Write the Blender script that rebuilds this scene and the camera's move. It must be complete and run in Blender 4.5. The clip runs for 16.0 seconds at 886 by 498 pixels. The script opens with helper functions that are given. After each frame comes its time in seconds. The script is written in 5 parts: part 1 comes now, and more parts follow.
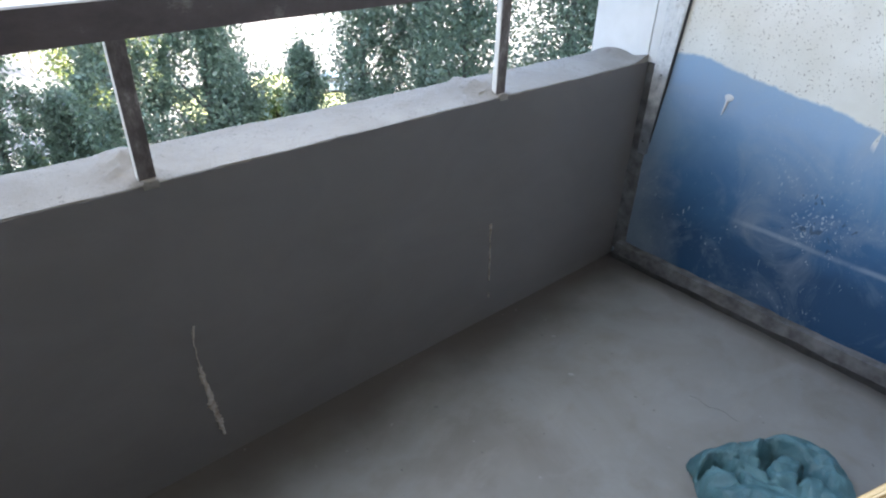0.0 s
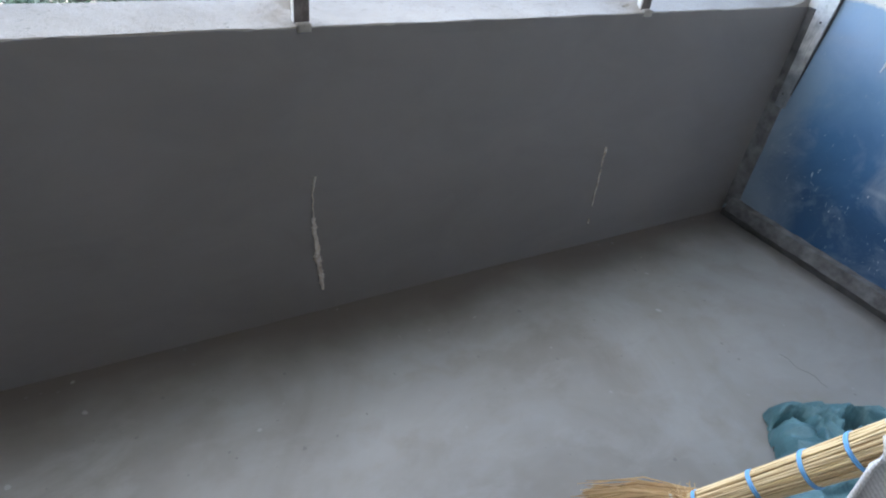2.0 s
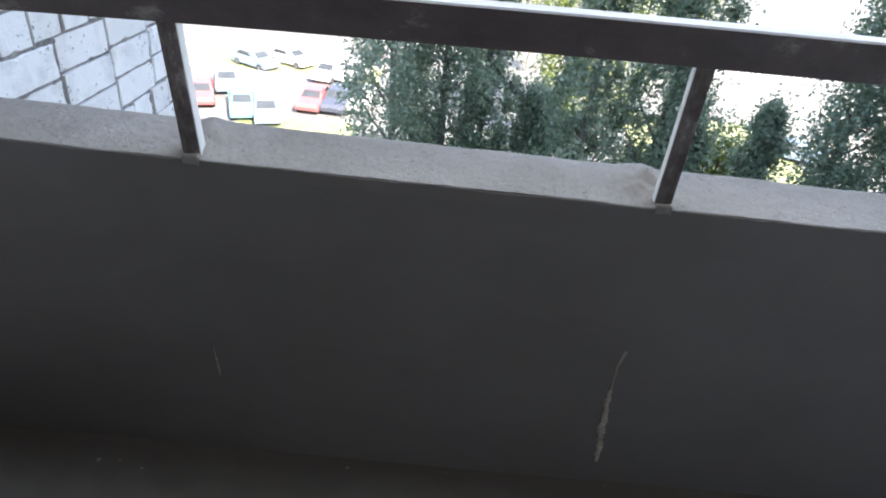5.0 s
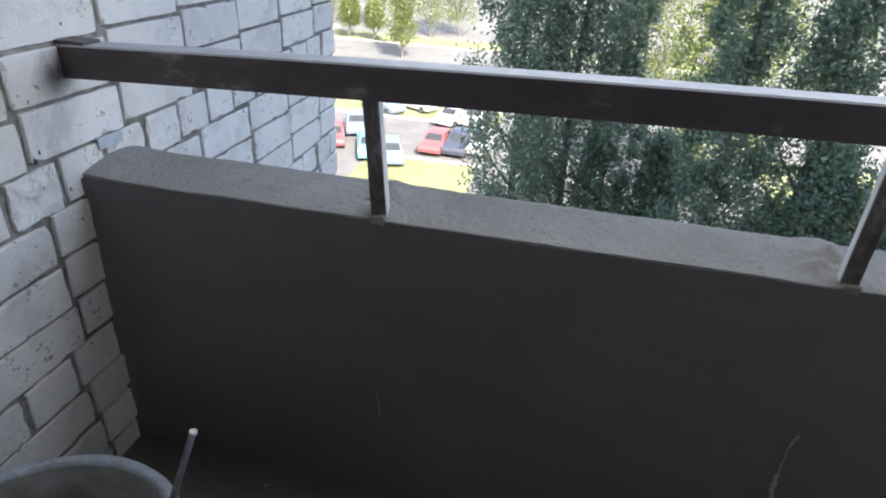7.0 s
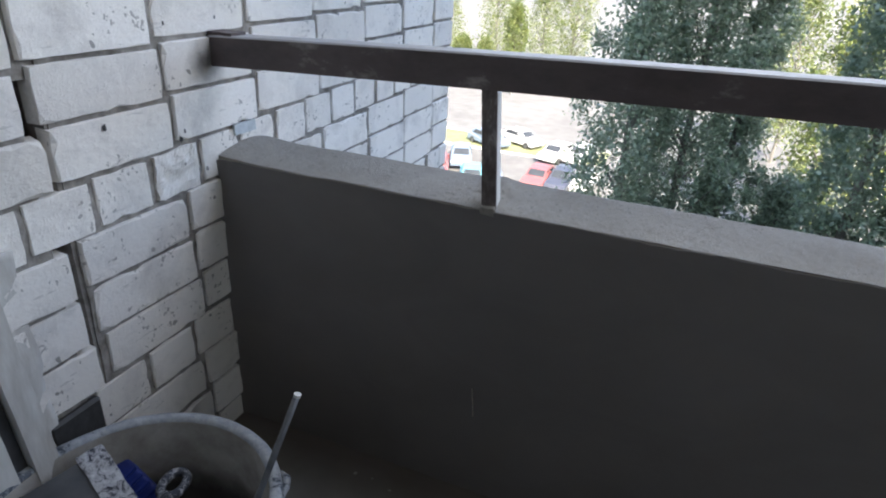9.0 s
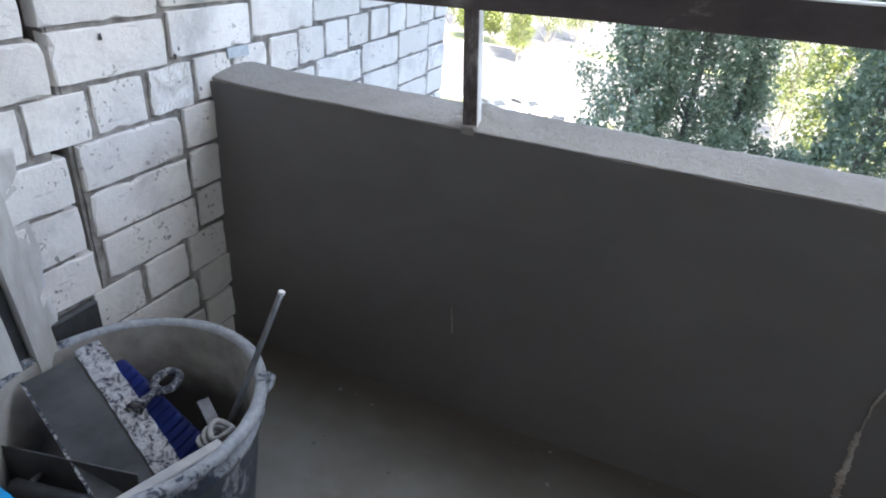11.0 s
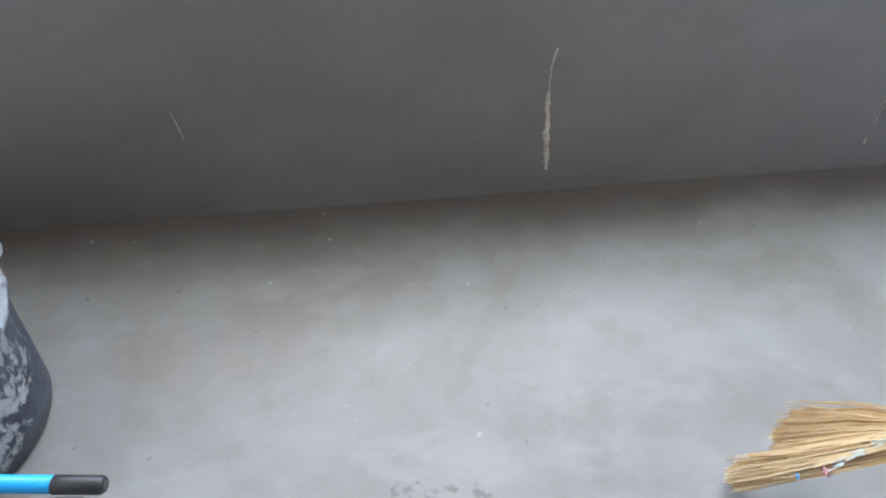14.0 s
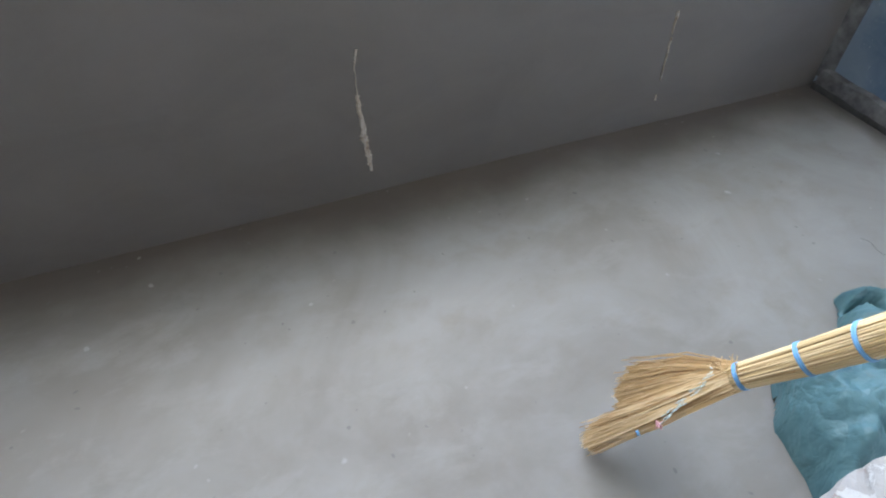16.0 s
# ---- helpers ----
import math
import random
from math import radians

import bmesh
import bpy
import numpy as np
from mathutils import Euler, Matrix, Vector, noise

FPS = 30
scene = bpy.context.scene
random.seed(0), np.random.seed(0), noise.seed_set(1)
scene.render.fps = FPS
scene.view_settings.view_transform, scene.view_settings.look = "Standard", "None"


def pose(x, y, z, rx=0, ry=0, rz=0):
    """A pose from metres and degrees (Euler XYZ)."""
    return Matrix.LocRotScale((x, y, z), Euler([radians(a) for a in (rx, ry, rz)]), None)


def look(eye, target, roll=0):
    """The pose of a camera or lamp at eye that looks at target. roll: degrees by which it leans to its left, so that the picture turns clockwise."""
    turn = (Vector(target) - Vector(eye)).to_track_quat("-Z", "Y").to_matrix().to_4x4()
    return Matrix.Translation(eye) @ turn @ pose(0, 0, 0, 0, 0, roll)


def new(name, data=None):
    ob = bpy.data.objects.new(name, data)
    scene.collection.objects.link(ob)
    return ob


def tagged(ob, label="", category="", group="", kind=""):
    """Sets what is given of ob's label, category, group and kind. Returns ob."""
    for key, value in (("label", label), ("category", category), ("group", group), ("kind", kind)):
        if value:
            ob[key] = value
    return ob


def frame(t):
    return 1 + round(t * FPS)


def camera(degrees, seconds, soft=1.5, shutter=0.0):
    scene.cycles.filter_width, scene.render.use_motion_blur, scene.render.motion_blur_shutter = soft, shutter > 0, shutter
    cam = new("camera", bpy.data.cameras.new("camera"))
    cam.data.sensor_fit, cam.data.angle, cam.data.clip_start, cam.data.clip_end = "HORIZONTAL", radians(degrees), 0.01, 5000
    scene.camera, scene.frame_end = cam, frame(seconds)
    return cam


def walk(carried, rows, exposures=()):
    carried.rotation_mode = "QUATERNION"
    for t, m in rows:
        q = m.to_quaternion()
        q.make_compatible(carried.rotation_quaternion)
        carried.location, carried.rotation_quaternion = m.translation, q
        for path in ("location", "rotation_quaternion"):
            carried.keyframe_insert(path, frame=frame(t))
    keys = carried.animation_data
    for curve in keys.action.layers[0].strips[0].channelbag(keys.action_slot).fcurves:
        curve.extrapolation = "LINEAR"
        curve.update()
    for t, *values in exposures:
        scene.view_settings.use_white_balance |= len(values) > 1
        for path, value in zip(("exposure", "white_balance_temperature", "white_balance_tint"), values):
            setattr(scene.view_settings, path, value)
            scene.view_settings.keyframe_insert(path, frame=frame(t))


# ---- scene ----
cam = camera(72.0, 16.0, soft=2.0)
PATH = [
    (0, (-0.245, -1.022, 1.133), (0.888, 0.255, 0.108), 1.96),
    (0.5, (-0.269, -1.037, 1.101), (0.841, 0.245, 0.052), 3.23),
    (1, (-0.297, -1.056, 1.057), (0.768, 0.222, -0.04), 5.41),
    (1.5, (-0.316, -1.076, 1.037), (0.662, 0.241, -0.092), 6.43),
    (2, (-0.339, -1.089, 1.023), (0.532, 0.28, -0.132), 7.42),
    (2.5, (-0.348, -1.11, 1.026), (0.406, 0.323, -0.143), 7.72),
    (3, (-0.365, -1.071, 1.049), (0.185, 0.434, -0.134), 7.92),
    (3.5, (-0.38, -0.987, 1.089), (0.018, 0.551, -0.125), 7.4),
    (4, (-0.368, -0.947, 1.111), (-0.117, 0.668, -0.042), 5.1),
    (4.2, (-0.363, -0.921, 1.089), (-0.157, 0.729, -0.022), 5.9),
    (6.3, (-0.464, -0.94, 1.164), (-0.629, 0.798, 0.189), 3.6),
    (6.5, (-0.471, -0.948, 1.158), (-0.676, 0.795, 0.2), 3.6),
    (7, (-0.487, -0.955, 1.161), (-0.812, 0.782, 0.225), 3.7),
    (7.5, (-0.505, -0.972, 1.163), (-0.926, 0.762, 0.258), 3.5),
    (8, (-0.518, -0.99, 1.166), (-1.026, 0.727, 0.275), 3.1),
    (8.2, (-0.516, -0.988, 1.147), (-1.062, 0.73, 0.28), 2.9),
    (10.3, (-0.45, -1.029, 1.063), (-1.149, 0.638, 0.207), 4.44),
    (10.5, (-0.445, -1.038, 1.054), (-1.121, 0.632, 0.186), 4.74),
    (11, (-0.418, -1.063, 1.027), (-1.043, 0.594, 0.081), 4.79),
    (11.5, (-0.405, -1.075, 1.004), (-0.978, 0.542, -0.027), 4.18),
    (12, (-0.393, -1.09, 0.985), (-0.906, 0.503, -0.108), 3.45),
    (12.5, (-0.378, -1.104, 0.96), (-0.82, 0.47, -0.189), 2.13),
    (13, (-0.372, -1.12, 0.929), (-0.677, 0.424, -0.294), 0.68),
    (13.5, (-0.388, -1.139, 0.921), (-0.46, 0.367, -0.385), 0.18),
    (14, (-0.362, -1.153, 0.96), (-0.189, 0.257, -0.431), 0.26),
    (14.5, (-0.363, -1.182, 0.974), (-0.034, 0.172, -0.46), 0.01),
    (15, (-0.349, -1.187, 0.96), (0.054, 0.126, -0.493), 1.28),
    (15.5, (-0.322, -1.164, 0.96), (0.147, 0.132, -0.492), 2.08),
    (16, (-0.286, -1.115, 0.973), (0.294, 0.155, -0.448), 2.05),
]
walk(cam, [(t, look(eye, target, roll)) for t, eye, target, roll in PATH], exposures=((0, 3.42, 6600, 10), (1, 3.63, 6600, 10), (2, 3.8, 6600, 10), (3.5, 3.8, 6600, 10), (4.2, 3.5, 6600, 10), (6.3, 2.3, 6573, 10), (8.2, 2.36, 6600, 10), (10.3, 2.66, 6700, 10), (11, 3.06, 6658, 10), (12, 3.75, 6600, 10), (13, 4.28, 6650, 10), (14, 4.62, 6850, 10), (15.5, 4.38, 7050, 10), (16, 4.22, 7050, 10)))

# ---- world, sun, exposure ----
SUN_EL, SUN_AZ = 40.0, 150.0   # azimuth clockwise from +y: the sun stands behind the house
world = bpy.data.worlds.new("sky")
scene.world = world
world.use_nodes = True
wn = world.node_tree
sky = wn.nodes.new("ShaderNodeTexSky")
sky.sky_type = "NISHITA"
sky.sun_disc = False
sky.sun_elevation = radians(SUN_EL)
sky.sun_rotation = radians(SUN_AZ)
sky.dust_density = 3.5
sky.air_density = 0.88
bgn = wn.nodes["Background"]
wn.links.new(sky.outputs[0], bgn.inputs[0])
bgn.inputs[1].default_value = 0.15
sun_data = bpy.data.lights.new("sun", "SUN")
sun_data.energy = 3.3
sun_data.angle = radians(0.5)
sun_data.color = (1.0, 0.93, 0.82)
sun = new("sun", sun_data)
_sa, _se = radians(SUN_AZ), radians(SUN_EL)
_sd = Vector((math.sin(_sa) * math.cos(_se), math.cos(_sa) * math.cos(_se), math.sin(_se)))
sun.matrix_world = look(_sd * 60, (0, 0, 0))
# stands in for the sky's light in the loggia's opening, above the handrail
sky_data = bpy.data.lights.new("opening_skylight", "AREA")
sky_data.shape = "RECTANGLE"
sky_data.size, sky_data.size_y = 1.7, 0.62
sky_data.energy = 2.3
sky_data.color = (0.945, 0.965, 0.985)
sky_lamp = new("opening_skylight", sky_data)
sky_lamp.matrix_world = look((-0.1, 0.26, 1.48), (-0.1, -1.0, 1.2))

# ---- materials ----


def mat(name, rough=0.8, metal=0.0, spec=0.5):
    m = bpy.data.materials.new(name)
    m.use_nodes = True
    b = m.node_tree.nodes["Principled BSDF"]
    b.inputs["Roughness"].default_value = rough
    b.inputs["Metallic"].default_value = metal
    b.inputs["Specular IOR Level"].default_value = spec
    return m, m.node_tree, b


def coords(nt, scale=(1, 1, 1)):
    geo = nt.nodes.new("ShaderNodeNewGeometry")
    mp = nt.nodes.new("ShaderNodeMapping")
    mp.inputs["Scale"].default_value = scale
    nt.links.new(geo.outputs["Position"], mp.inputs["Vector"])
    return mp.outputs[0]


def nz(nt, vec, scale, detail=4, rough=0.55, dist=0.0):
    n = nt.nodes.new("ShaderNodeTexNoise")
    n.inputs["Scale"].default_value = scale
    n.inputs["Detail"].default_value = detail
    n.inputs["Roughness"].default_value = rough
    n.inputs["Distortion"].default_value = dist
    nt.links.new(vec, n.inputs["Vector"])
    return n.outputs["Fac"]


def ramp(nt, fac, *stops):
    r = nt.nodes.new("ShaderNodeValToRGB")
    while len(r.color_ramp.elements) < len(stops):
        r.color_ramp.elements.new(0.5)
    for e, (p, c) in zip(r.color_ramp.elements, stops):
        e.position = p
        e.color = (*c, 1) if len(c) == 3 else c
    nt.links.new(fac, r.inputs[0])
    return r.outputs[0]


def mix(nt, fac, a, b, kind="MIX"):
    n = nt.nodes.new("ShaderNodeMix")
    n.data_type = "RGBA"
    n.blend_type = kind
    for sock, v in ((n.inputs[0], fac), (n.inputs[6], a), (n.inputs[7], b)):
        if isinstance(v, (int, float)):
            sock.default_value = v
        elif isinstance(v, tuple):
            sock.default_value = (*v, 1)
        else:
            nt.links.new(v, sock)
    return n.outputs[2]


def mth(nt, op, a, b=0.0):
    n = nt.nodes.new("ShaderNodeMath")
    n.operation = op
    for sock, v in zip(n.inputs, (a, b)):
        if isinstance(v, (int, float)):
            sock.default_value = v
        else:
            nt.links.new(v, sock)
    return n.outputs[0]


def band(nt, v, lo, hi):
    n = nt.nodes.new("ShaderNodeMapRange")
    n.inputs[1].default_value, n.inputs[2].default_value = lo, hi
    nt.links.new(v, n.inputs[0])
    return n.outputs[0]


def axes(nt):
    geo = nt.nodes.new("ShaderNodeNewGeometry")
    s = nt.nodes.new("ShaderNodeSeparateXYZ")
    nt.links.new(geo.outputs["Position"], s.inputs[0])
    return s.outputs


def bump(nt, bsdf, height, strength=0.3, dist=0.01):
    n = nt.nodes.new("ShaderNodeBump")
    n.inputs["Strength"].default_value = strength
    n.inputs["Distance"].default_value = dist
    nt.links.new(height, n.inputs["Height"])
    nt.links.new(n.outputs[0], bsdf.inputs["Normal"])


def simple(name, c1, c2, scale=20, rough=0.8, metal=0.0, bumps=0.2, detail=5, stretch=(1, 1, 1), spec=0.5):
    """Two tones of one colour in a fine and a broad noise, with relief."""
    m, nt, b = mat(name, rough, metal, spec)
    v = coords(nt, stretch)
    f1 = nz(nt, v, scale, detail)
    f2 = nz(nt, v, scale * 0.13, 3)
    f = mth(nt, "ADD", mth(nt, "MULTIPLY", f1, 0.6), mth(nt, "MULTIPLY", f2, 0.4))
    col = ramp(nt, f, (0.35, c1), (0.65, c2))
    nt.links.new(col, b.inputs["Base Color"])
    if bumps:
        bump(nt, b, f1, bumps, 0.004)
    return m


def make_plaster():
    m, nt, b = mat("fresh_cement_plaster", 0.62)
    v = coords(nt)
    broad = nz(nt, v, 1.6, 4, 0.6, 0.4)
    fine = nz(nt, v, 140, 3)
    swp = nz(nt, coords(nt, (1.4, 1, 2.4)), 3.0, 4, 0.6, 1.0)
    f = mth(nt, "ADD", mth(nt, "MULTIPLY", broad, 0.6), mth(nt, "MULTIPLY", swp, 0.4))
    col = ramp(nt, f, (0.3, (0.110, 0.098, 0.090)), (0.7, (0.158, 0.142, 0.132)))
    col = mix(nt, mth(nt, "MULTIPLY", fine, 0.25), col, (0.155, 0.146, 0.138))
    nt.links.new(col, b.inputs["Base Color"])
    nt.links.new(ramp(nt, broad, (0.3, (0.5,) * 3), (0.7, (0.68,) * 3)), b.inputs["Roughness"])
    bump(nt, b, mth(nt, "ADD", mth(nt, "MULTIPLY", fine, 0.3), swp), 0.12, 0.006)
    return m


def make_floor():
    m, nt, b = mat("concrete_screed", 0.55)
    v = coords(nt)
    broad = nz(nt, v, 2.2, 5, 0.6, 0.8)
    mid = nz(nt, v, 9, 4, 0.6, 0.3)
    fine = nz(nt, v, 160, 2)
    col = ramp(nt, broad, (0.3, (0.195, 0.18, 0.158)), (0.5, (0.235, 0.226, 0.211)), (0.7, (0.27, 0.266, 0.256)))
    col = mix(nt, ramp(nt, mid, (0.5, (0, 0, 0)), (0.75, (0.5,) * 3)), col, (0.185, 0.165, 0.14))
    trow = nz(nt, coords(nt, (1.0, 1.8, 1)), 5.5, 5, 0.65, 0.4)
    col = mix(nt, ramp(nt, trow, (0.52, (0, 0, 0)), (0.7, (0.45,) * 3)), col, (0.295, 0.29, 0.278))
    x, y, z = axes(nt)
    # shade along the parapet's foot is put into the colour, with an uneven edge
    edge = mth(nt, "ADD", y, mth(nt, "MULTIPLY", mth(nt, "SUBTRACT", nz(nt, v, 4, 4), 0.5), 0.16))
    wall_shade = ramp(nt, band(nt, edge, -0.225, -0.035), (0.0, (0, 0, 0)), (0.4, (0.30,) * 3), (0.7, (0.75,) * 3), (1.0, (1, 1, 1)))
    col = mix(nt, wall_shade, col, (0.088, 0.074, 0.064))
    # dark band along the skirting, its shade put into the floor colour
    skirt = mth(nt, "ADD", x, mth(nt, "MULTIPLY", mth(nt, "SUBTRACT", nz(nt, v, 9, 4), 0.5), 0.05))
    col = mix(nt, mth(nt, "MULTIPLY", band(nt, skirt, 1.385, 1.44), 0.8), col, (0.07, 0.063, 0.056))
    # wet splash left by the mixing work
    d = mth(nt, "ADD", mth(nt, "POWER", mth(nt, "MULTIPLY", mth(nt, "ADD", x, 0.335), 6.5), 2.0),
            mth(nt, "POWER", mth(nt, "MULTIPLY", mth(nt, "ADD", y, 0.785), 11.0), 2.0))
    blot = mth(nt, "SUBTRACT", nz(nt, v, 30, 5, 0.65), mth(nt, "MULTIPLY", d, 0.22))
    col = mix(nt, ramp(nt, blot, (0.43, (0, 0, 0)), (0.5, (0.75,) * 3)), col, (0.12, 0.112, 0.10))
    # specks of dried mortar
    sp = nz(nt, v, 40, 1)
    col = mix(nt, ramp(nt, sp, (0.74, (0, 0, 0)), (0.77, (0.6,) * 3)), col, (0.13, 0.125, 0.12))
    sp2 = nz(nt, v, 23, 1)
    col = mix(nt, ramp(nt, sp2, (0.76, (0, 0, 0)), (0.79, (0.5,) * 3)), col, (0.42, 0.41, 0.4))
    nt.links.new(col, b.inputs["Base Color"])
    nt.links.new(ramp(nt, broad, (0.3, (0.62,) * 3), (0.7, (0.45,) * 3)), b.inputs["Roughness"])
    bump(nt, b, mth(nt, "ADD", mth(nt, "MULTIPLY", fine, 0.15), mid), 0.12, 0.006)
    return m


def make_blue():
    """White limewash above, blue oil paint below, both chipped."""
    m, nt, b = mat("blue_and_white_wall_paint", 0.45)
    v = coords(nt)
    x, y, z = axes(nt)
    wob = mth(nt, "MULTIPLY", mth(nt, "SUBTRACT", nz(nt, coords(nt, (1, 1.6, 0.4)), 5, 5, 0.6), 0.5), 0.05)
    zz = mth(nt, "ADD", z, wob)
    # the brush line falls towards the room, and dips at the batten
    fall = mth(nt, "ADD", mth(nt, "MULTIPLY", y, 0.155), mth(nt, "MULTIPLY", band(nt, y, -0.17, -0.08), -0.02))
    edge = mth(nt, "SUBTRACT", zz, fall)
    white = band(nt, edge, 0.750, 0.758)
    # a few runs of limewash over the blue
    run = mth(nt, "GREATER_THAN", nz(nt, coords(nt, (0, 1, 0.12)), 30, 2), 0.66)
    runs = mth(nt, "MULTIPLY", run, band(nt, mth(nt, "ADD", edge, mth(nt, "MULTIPLY", nz(nt, coords(nt, (0, 1, 0)), 14, 1), 0.1)), 0.755, 0.775))
    white = mth(nt, "MAXIMUM", white, mth(nt, "MULTIPLY", runs, 0.8))
    broad = nz(nt, v, 3.0, 5, 0.6, 0.5)
    # the blue runs from pale at the top to deep near the floor
    blue_grade = band(nt, mth(nt, "ADD", zz, mth(nt, "MULTIPLY", mth(nt, "SUBTRACT", broad, 0.5), 0.25)), 0.2, 0.62)
    blue = ramp(nt, blue_grade, (0.0, (0.020, 0.070, 0.150)), (0.4, (0.055, 0.145, 0.275)), (0.75, (0.16, 0.28, 0.42)), (1.0, (0.26, 0.37, 0.50)))
    dust = nz(nt, v, 5, 6, 0.7, 0.8)
    blue = mix(nt, ramp(nt, dust, (0.46, (0, 0, 0)), (0.72, (0.5,) * 3)), blue, (0.33, 0.375, 0.42))
    chips = nz(nt, coords(nt, (1, 1.2, 0.5)), 105, 4, 0.65)
    where = nz(nt, coords(nt, (1, 1, 0.7)), 5, 3, 0.6)
    low = mth(nt, "MULTIPLY", band(nt, z, 0.62, 0.3), band(nt, z, 0.05, 0.2))
    chipm = mth(nt, "MULTIPLY", mth(nt, "GREATER_THAN", mth(nt, "ADD", chips, mth(nt, "MULTIPLY", where, 0.4)), 0.865), mth(nt, "ADD", mth(nt, "MULTIPLY", low, 0.6), 0.2))
    blue = mix(nt, chipm, blue, (0.5, 0.53, 0.55))
    # a patch beaten full of small chips
    spot = mth(nt, "ADD", mth(nt, "POWER", mth(nt, "MULTIPLY", mth(nt, "ADD", y, 0.60), 10.0), 2.0), mth(nt, "POWER", mth(nt, "MULTIPLY", mth(nt, "SUBTRACT", z, 0.37), 12.0), 2.0))
    beaten = mth(nt, "GREATER_THAN", mth(nt, "SUBTRACT", nz(nt, coords(nt, (1, 1, 0.7)), 120, 3, 0.6), mth(nt, "MULTIPLY", spot, 0.09)), 0.59)
    blue = mix(nt, mth(nt, "MULTIPLY", beaten, 0.7), blue, (0.5, 0.55, 0.6))
    scars = mth(nt, "GREATER_THAN", mth(nt, "SUBTRACT", nz(nt, coords(nt, (1, 1, 0.5)), 60, 4, 0.6, 0.5), mth(nt, "MULTIPLY", spot, 0.06)), 0.6)
    blue = mix(nt, mth(nt, "MULTIPLY", scars, 0.6), blue, (0.02, 0.045, 0.075))
    # a long horizontal scuff
    line = mth(nt, "ABSOLUTE", mth(nt, "SUBTRACT", mth(nt, "ADD", z, mth(nt, "MULTIPLY", wob, 0.2)), 0.296))
    scuff = mth(nt, "MULTIPLY", band(nt, line, 0.011, 0.002), mth(nt, "MULTIPLY", band(nt, nz(nt, coords(nt, (1, 1, 0.2)), 9, 4), 0.28, 0.55), band(nt, y, -0.34, -0.46)))
    blue = mix(nt, mth(nt, "MULTIPLY", scuff, 0.45), blue, (0.42, 0.48, 0.54))
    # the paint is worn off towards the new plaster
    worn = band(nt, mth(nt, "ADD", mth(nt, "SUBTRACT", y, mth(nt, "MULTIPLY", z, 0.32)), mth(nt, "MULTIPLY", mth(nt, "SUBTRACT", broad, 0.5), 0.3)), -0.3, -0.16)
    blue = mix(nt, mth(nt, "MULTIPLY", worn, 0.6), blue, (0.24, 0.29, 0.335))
    wh = ramp(nt, nz(nt, v, 7, 5), (0.3, (0.60, 0.575, 0.51)), (0.7, (0.71, 0.69, 0.635)))
    pits = mth(nt, "MULTIPLY", mth(nt, "GREATER_THAN", nz(nt, v, 150, 3, 0.6), 0.635), mth(nt, "GREATER_THAN", nz(nt, v, 8, 4), 0.40))
    wh = mix(nt, mth(nt, "MULTIPLY", pits, 0.85), wh, (0.3, 0.27, 0.23))
    col = mix(nt, white, blue, wh)
    nt.links.new(col, b.inputs["Base Color"])
    nt.links.new(ramp(nt, white, (0, (0.38,) * 3), (1, (0.85,) * 3)), b.inputs["Roughness"])
    bump(nt, b, mth(nt, "ADD", nz(nt, v, 45, 4), mth(nt, "MULTIPLY", pits, -0.8)), 0.25, 0.004)
    return m


def make_brick():
    m, nt, b = mat("white_silicate_brick", 0.85)
    v = coords(nt)
    oi = nt.nodes.new("ShaderNodeObjectInfo")
    r = oi.outputs["Random"]
    base = ramp(nt, r, (0.0, (0.78, 0.74, 0.69)), (0.5, (0.86, 0.82, 0.77)), (1.0, (0.90, 0.865, 0.82)))
    grime = nz(nt, v, 8, 5, 0.65, 0.4)
    col = mix(nt, ramp(nt, grime, (0.30, (0.6,) * 3), (0.50, (0, 0, 0))), base, (0.56, 0.53, 0.50))
    streak = nz(nt, coords(nt, (1, 0.6, 1.6)), 24, 5, 0.7)
    col = mix(nt, ramp(nt, streak, (0.6, (0, 0, 0)), (0.72, (0.35,) * 3)), col, (0.55, 0.53, 0.51))
    pit = nz(nt, v, 90, 2)
    area = nz(nt, v, 9, 2)
    pits = mth(nt, "MULTIPLY", mth(nt, "GREATER_THAN", pit, 0.63), mth(nt, "GREATER_THAN", area, 0.585))
    col = mix(nt, mth(nt, "MULTIPLY", pits, 0.6), col, (0.22, 0.20, 0.18))
    hole = mth(nt, "GREATER_THAN", nz(nt, v, 34, 1), 0.76)
    col = mix(nt, mth(nt, "MULTIPLY", hole, 0.75), col, (0.2, 0.19, 0.175))
    scr = mth(nt, "GREATER_THAN", nz(nt, coords(nt, (1, 0.35, 2.2)), 38, 4, 0.6), 0.665)
    col = mix(nt, mth(nt, "MULTIPLY", scr, 0.4), col, (0.42, 0.4, 0.375))
    # scorch mark where the handrail was welded on
    x, y, z = axes(nt)
    d = mth(nt, "SQRT", mth(nt, "ADD", mth(nt, "POWER", mth(nt, "MULTIPLY", mth(nt, "ADD", y, 0.005), 15.0), 2.0), mth(nt, "POWER", mth(nt, "MULTIPLY", mth(nt, "SUBTRACT", z, 0.885), 17.0), 2.0)))
    scorch = band(nt, mth(nt, "ADD", d, mth(nt, "MULTIPLY", nz(nt, v, 25, 4), 0.7)), 1.25, 0.5)
    col = mix(nt, mth(nt, "MULTIPLY", scorch, 0.85), col, (0.09, 0.085, 0.085))
    nt.links.new(col, b.inputs["Base Color"])
    bump(nt, b, mth(nt, "ADD", nz(nt, v, 75, 6, 0.7), mth(nt, "MULTIPLY", pits, -0.9)), 0.6, 0.005)
    return m


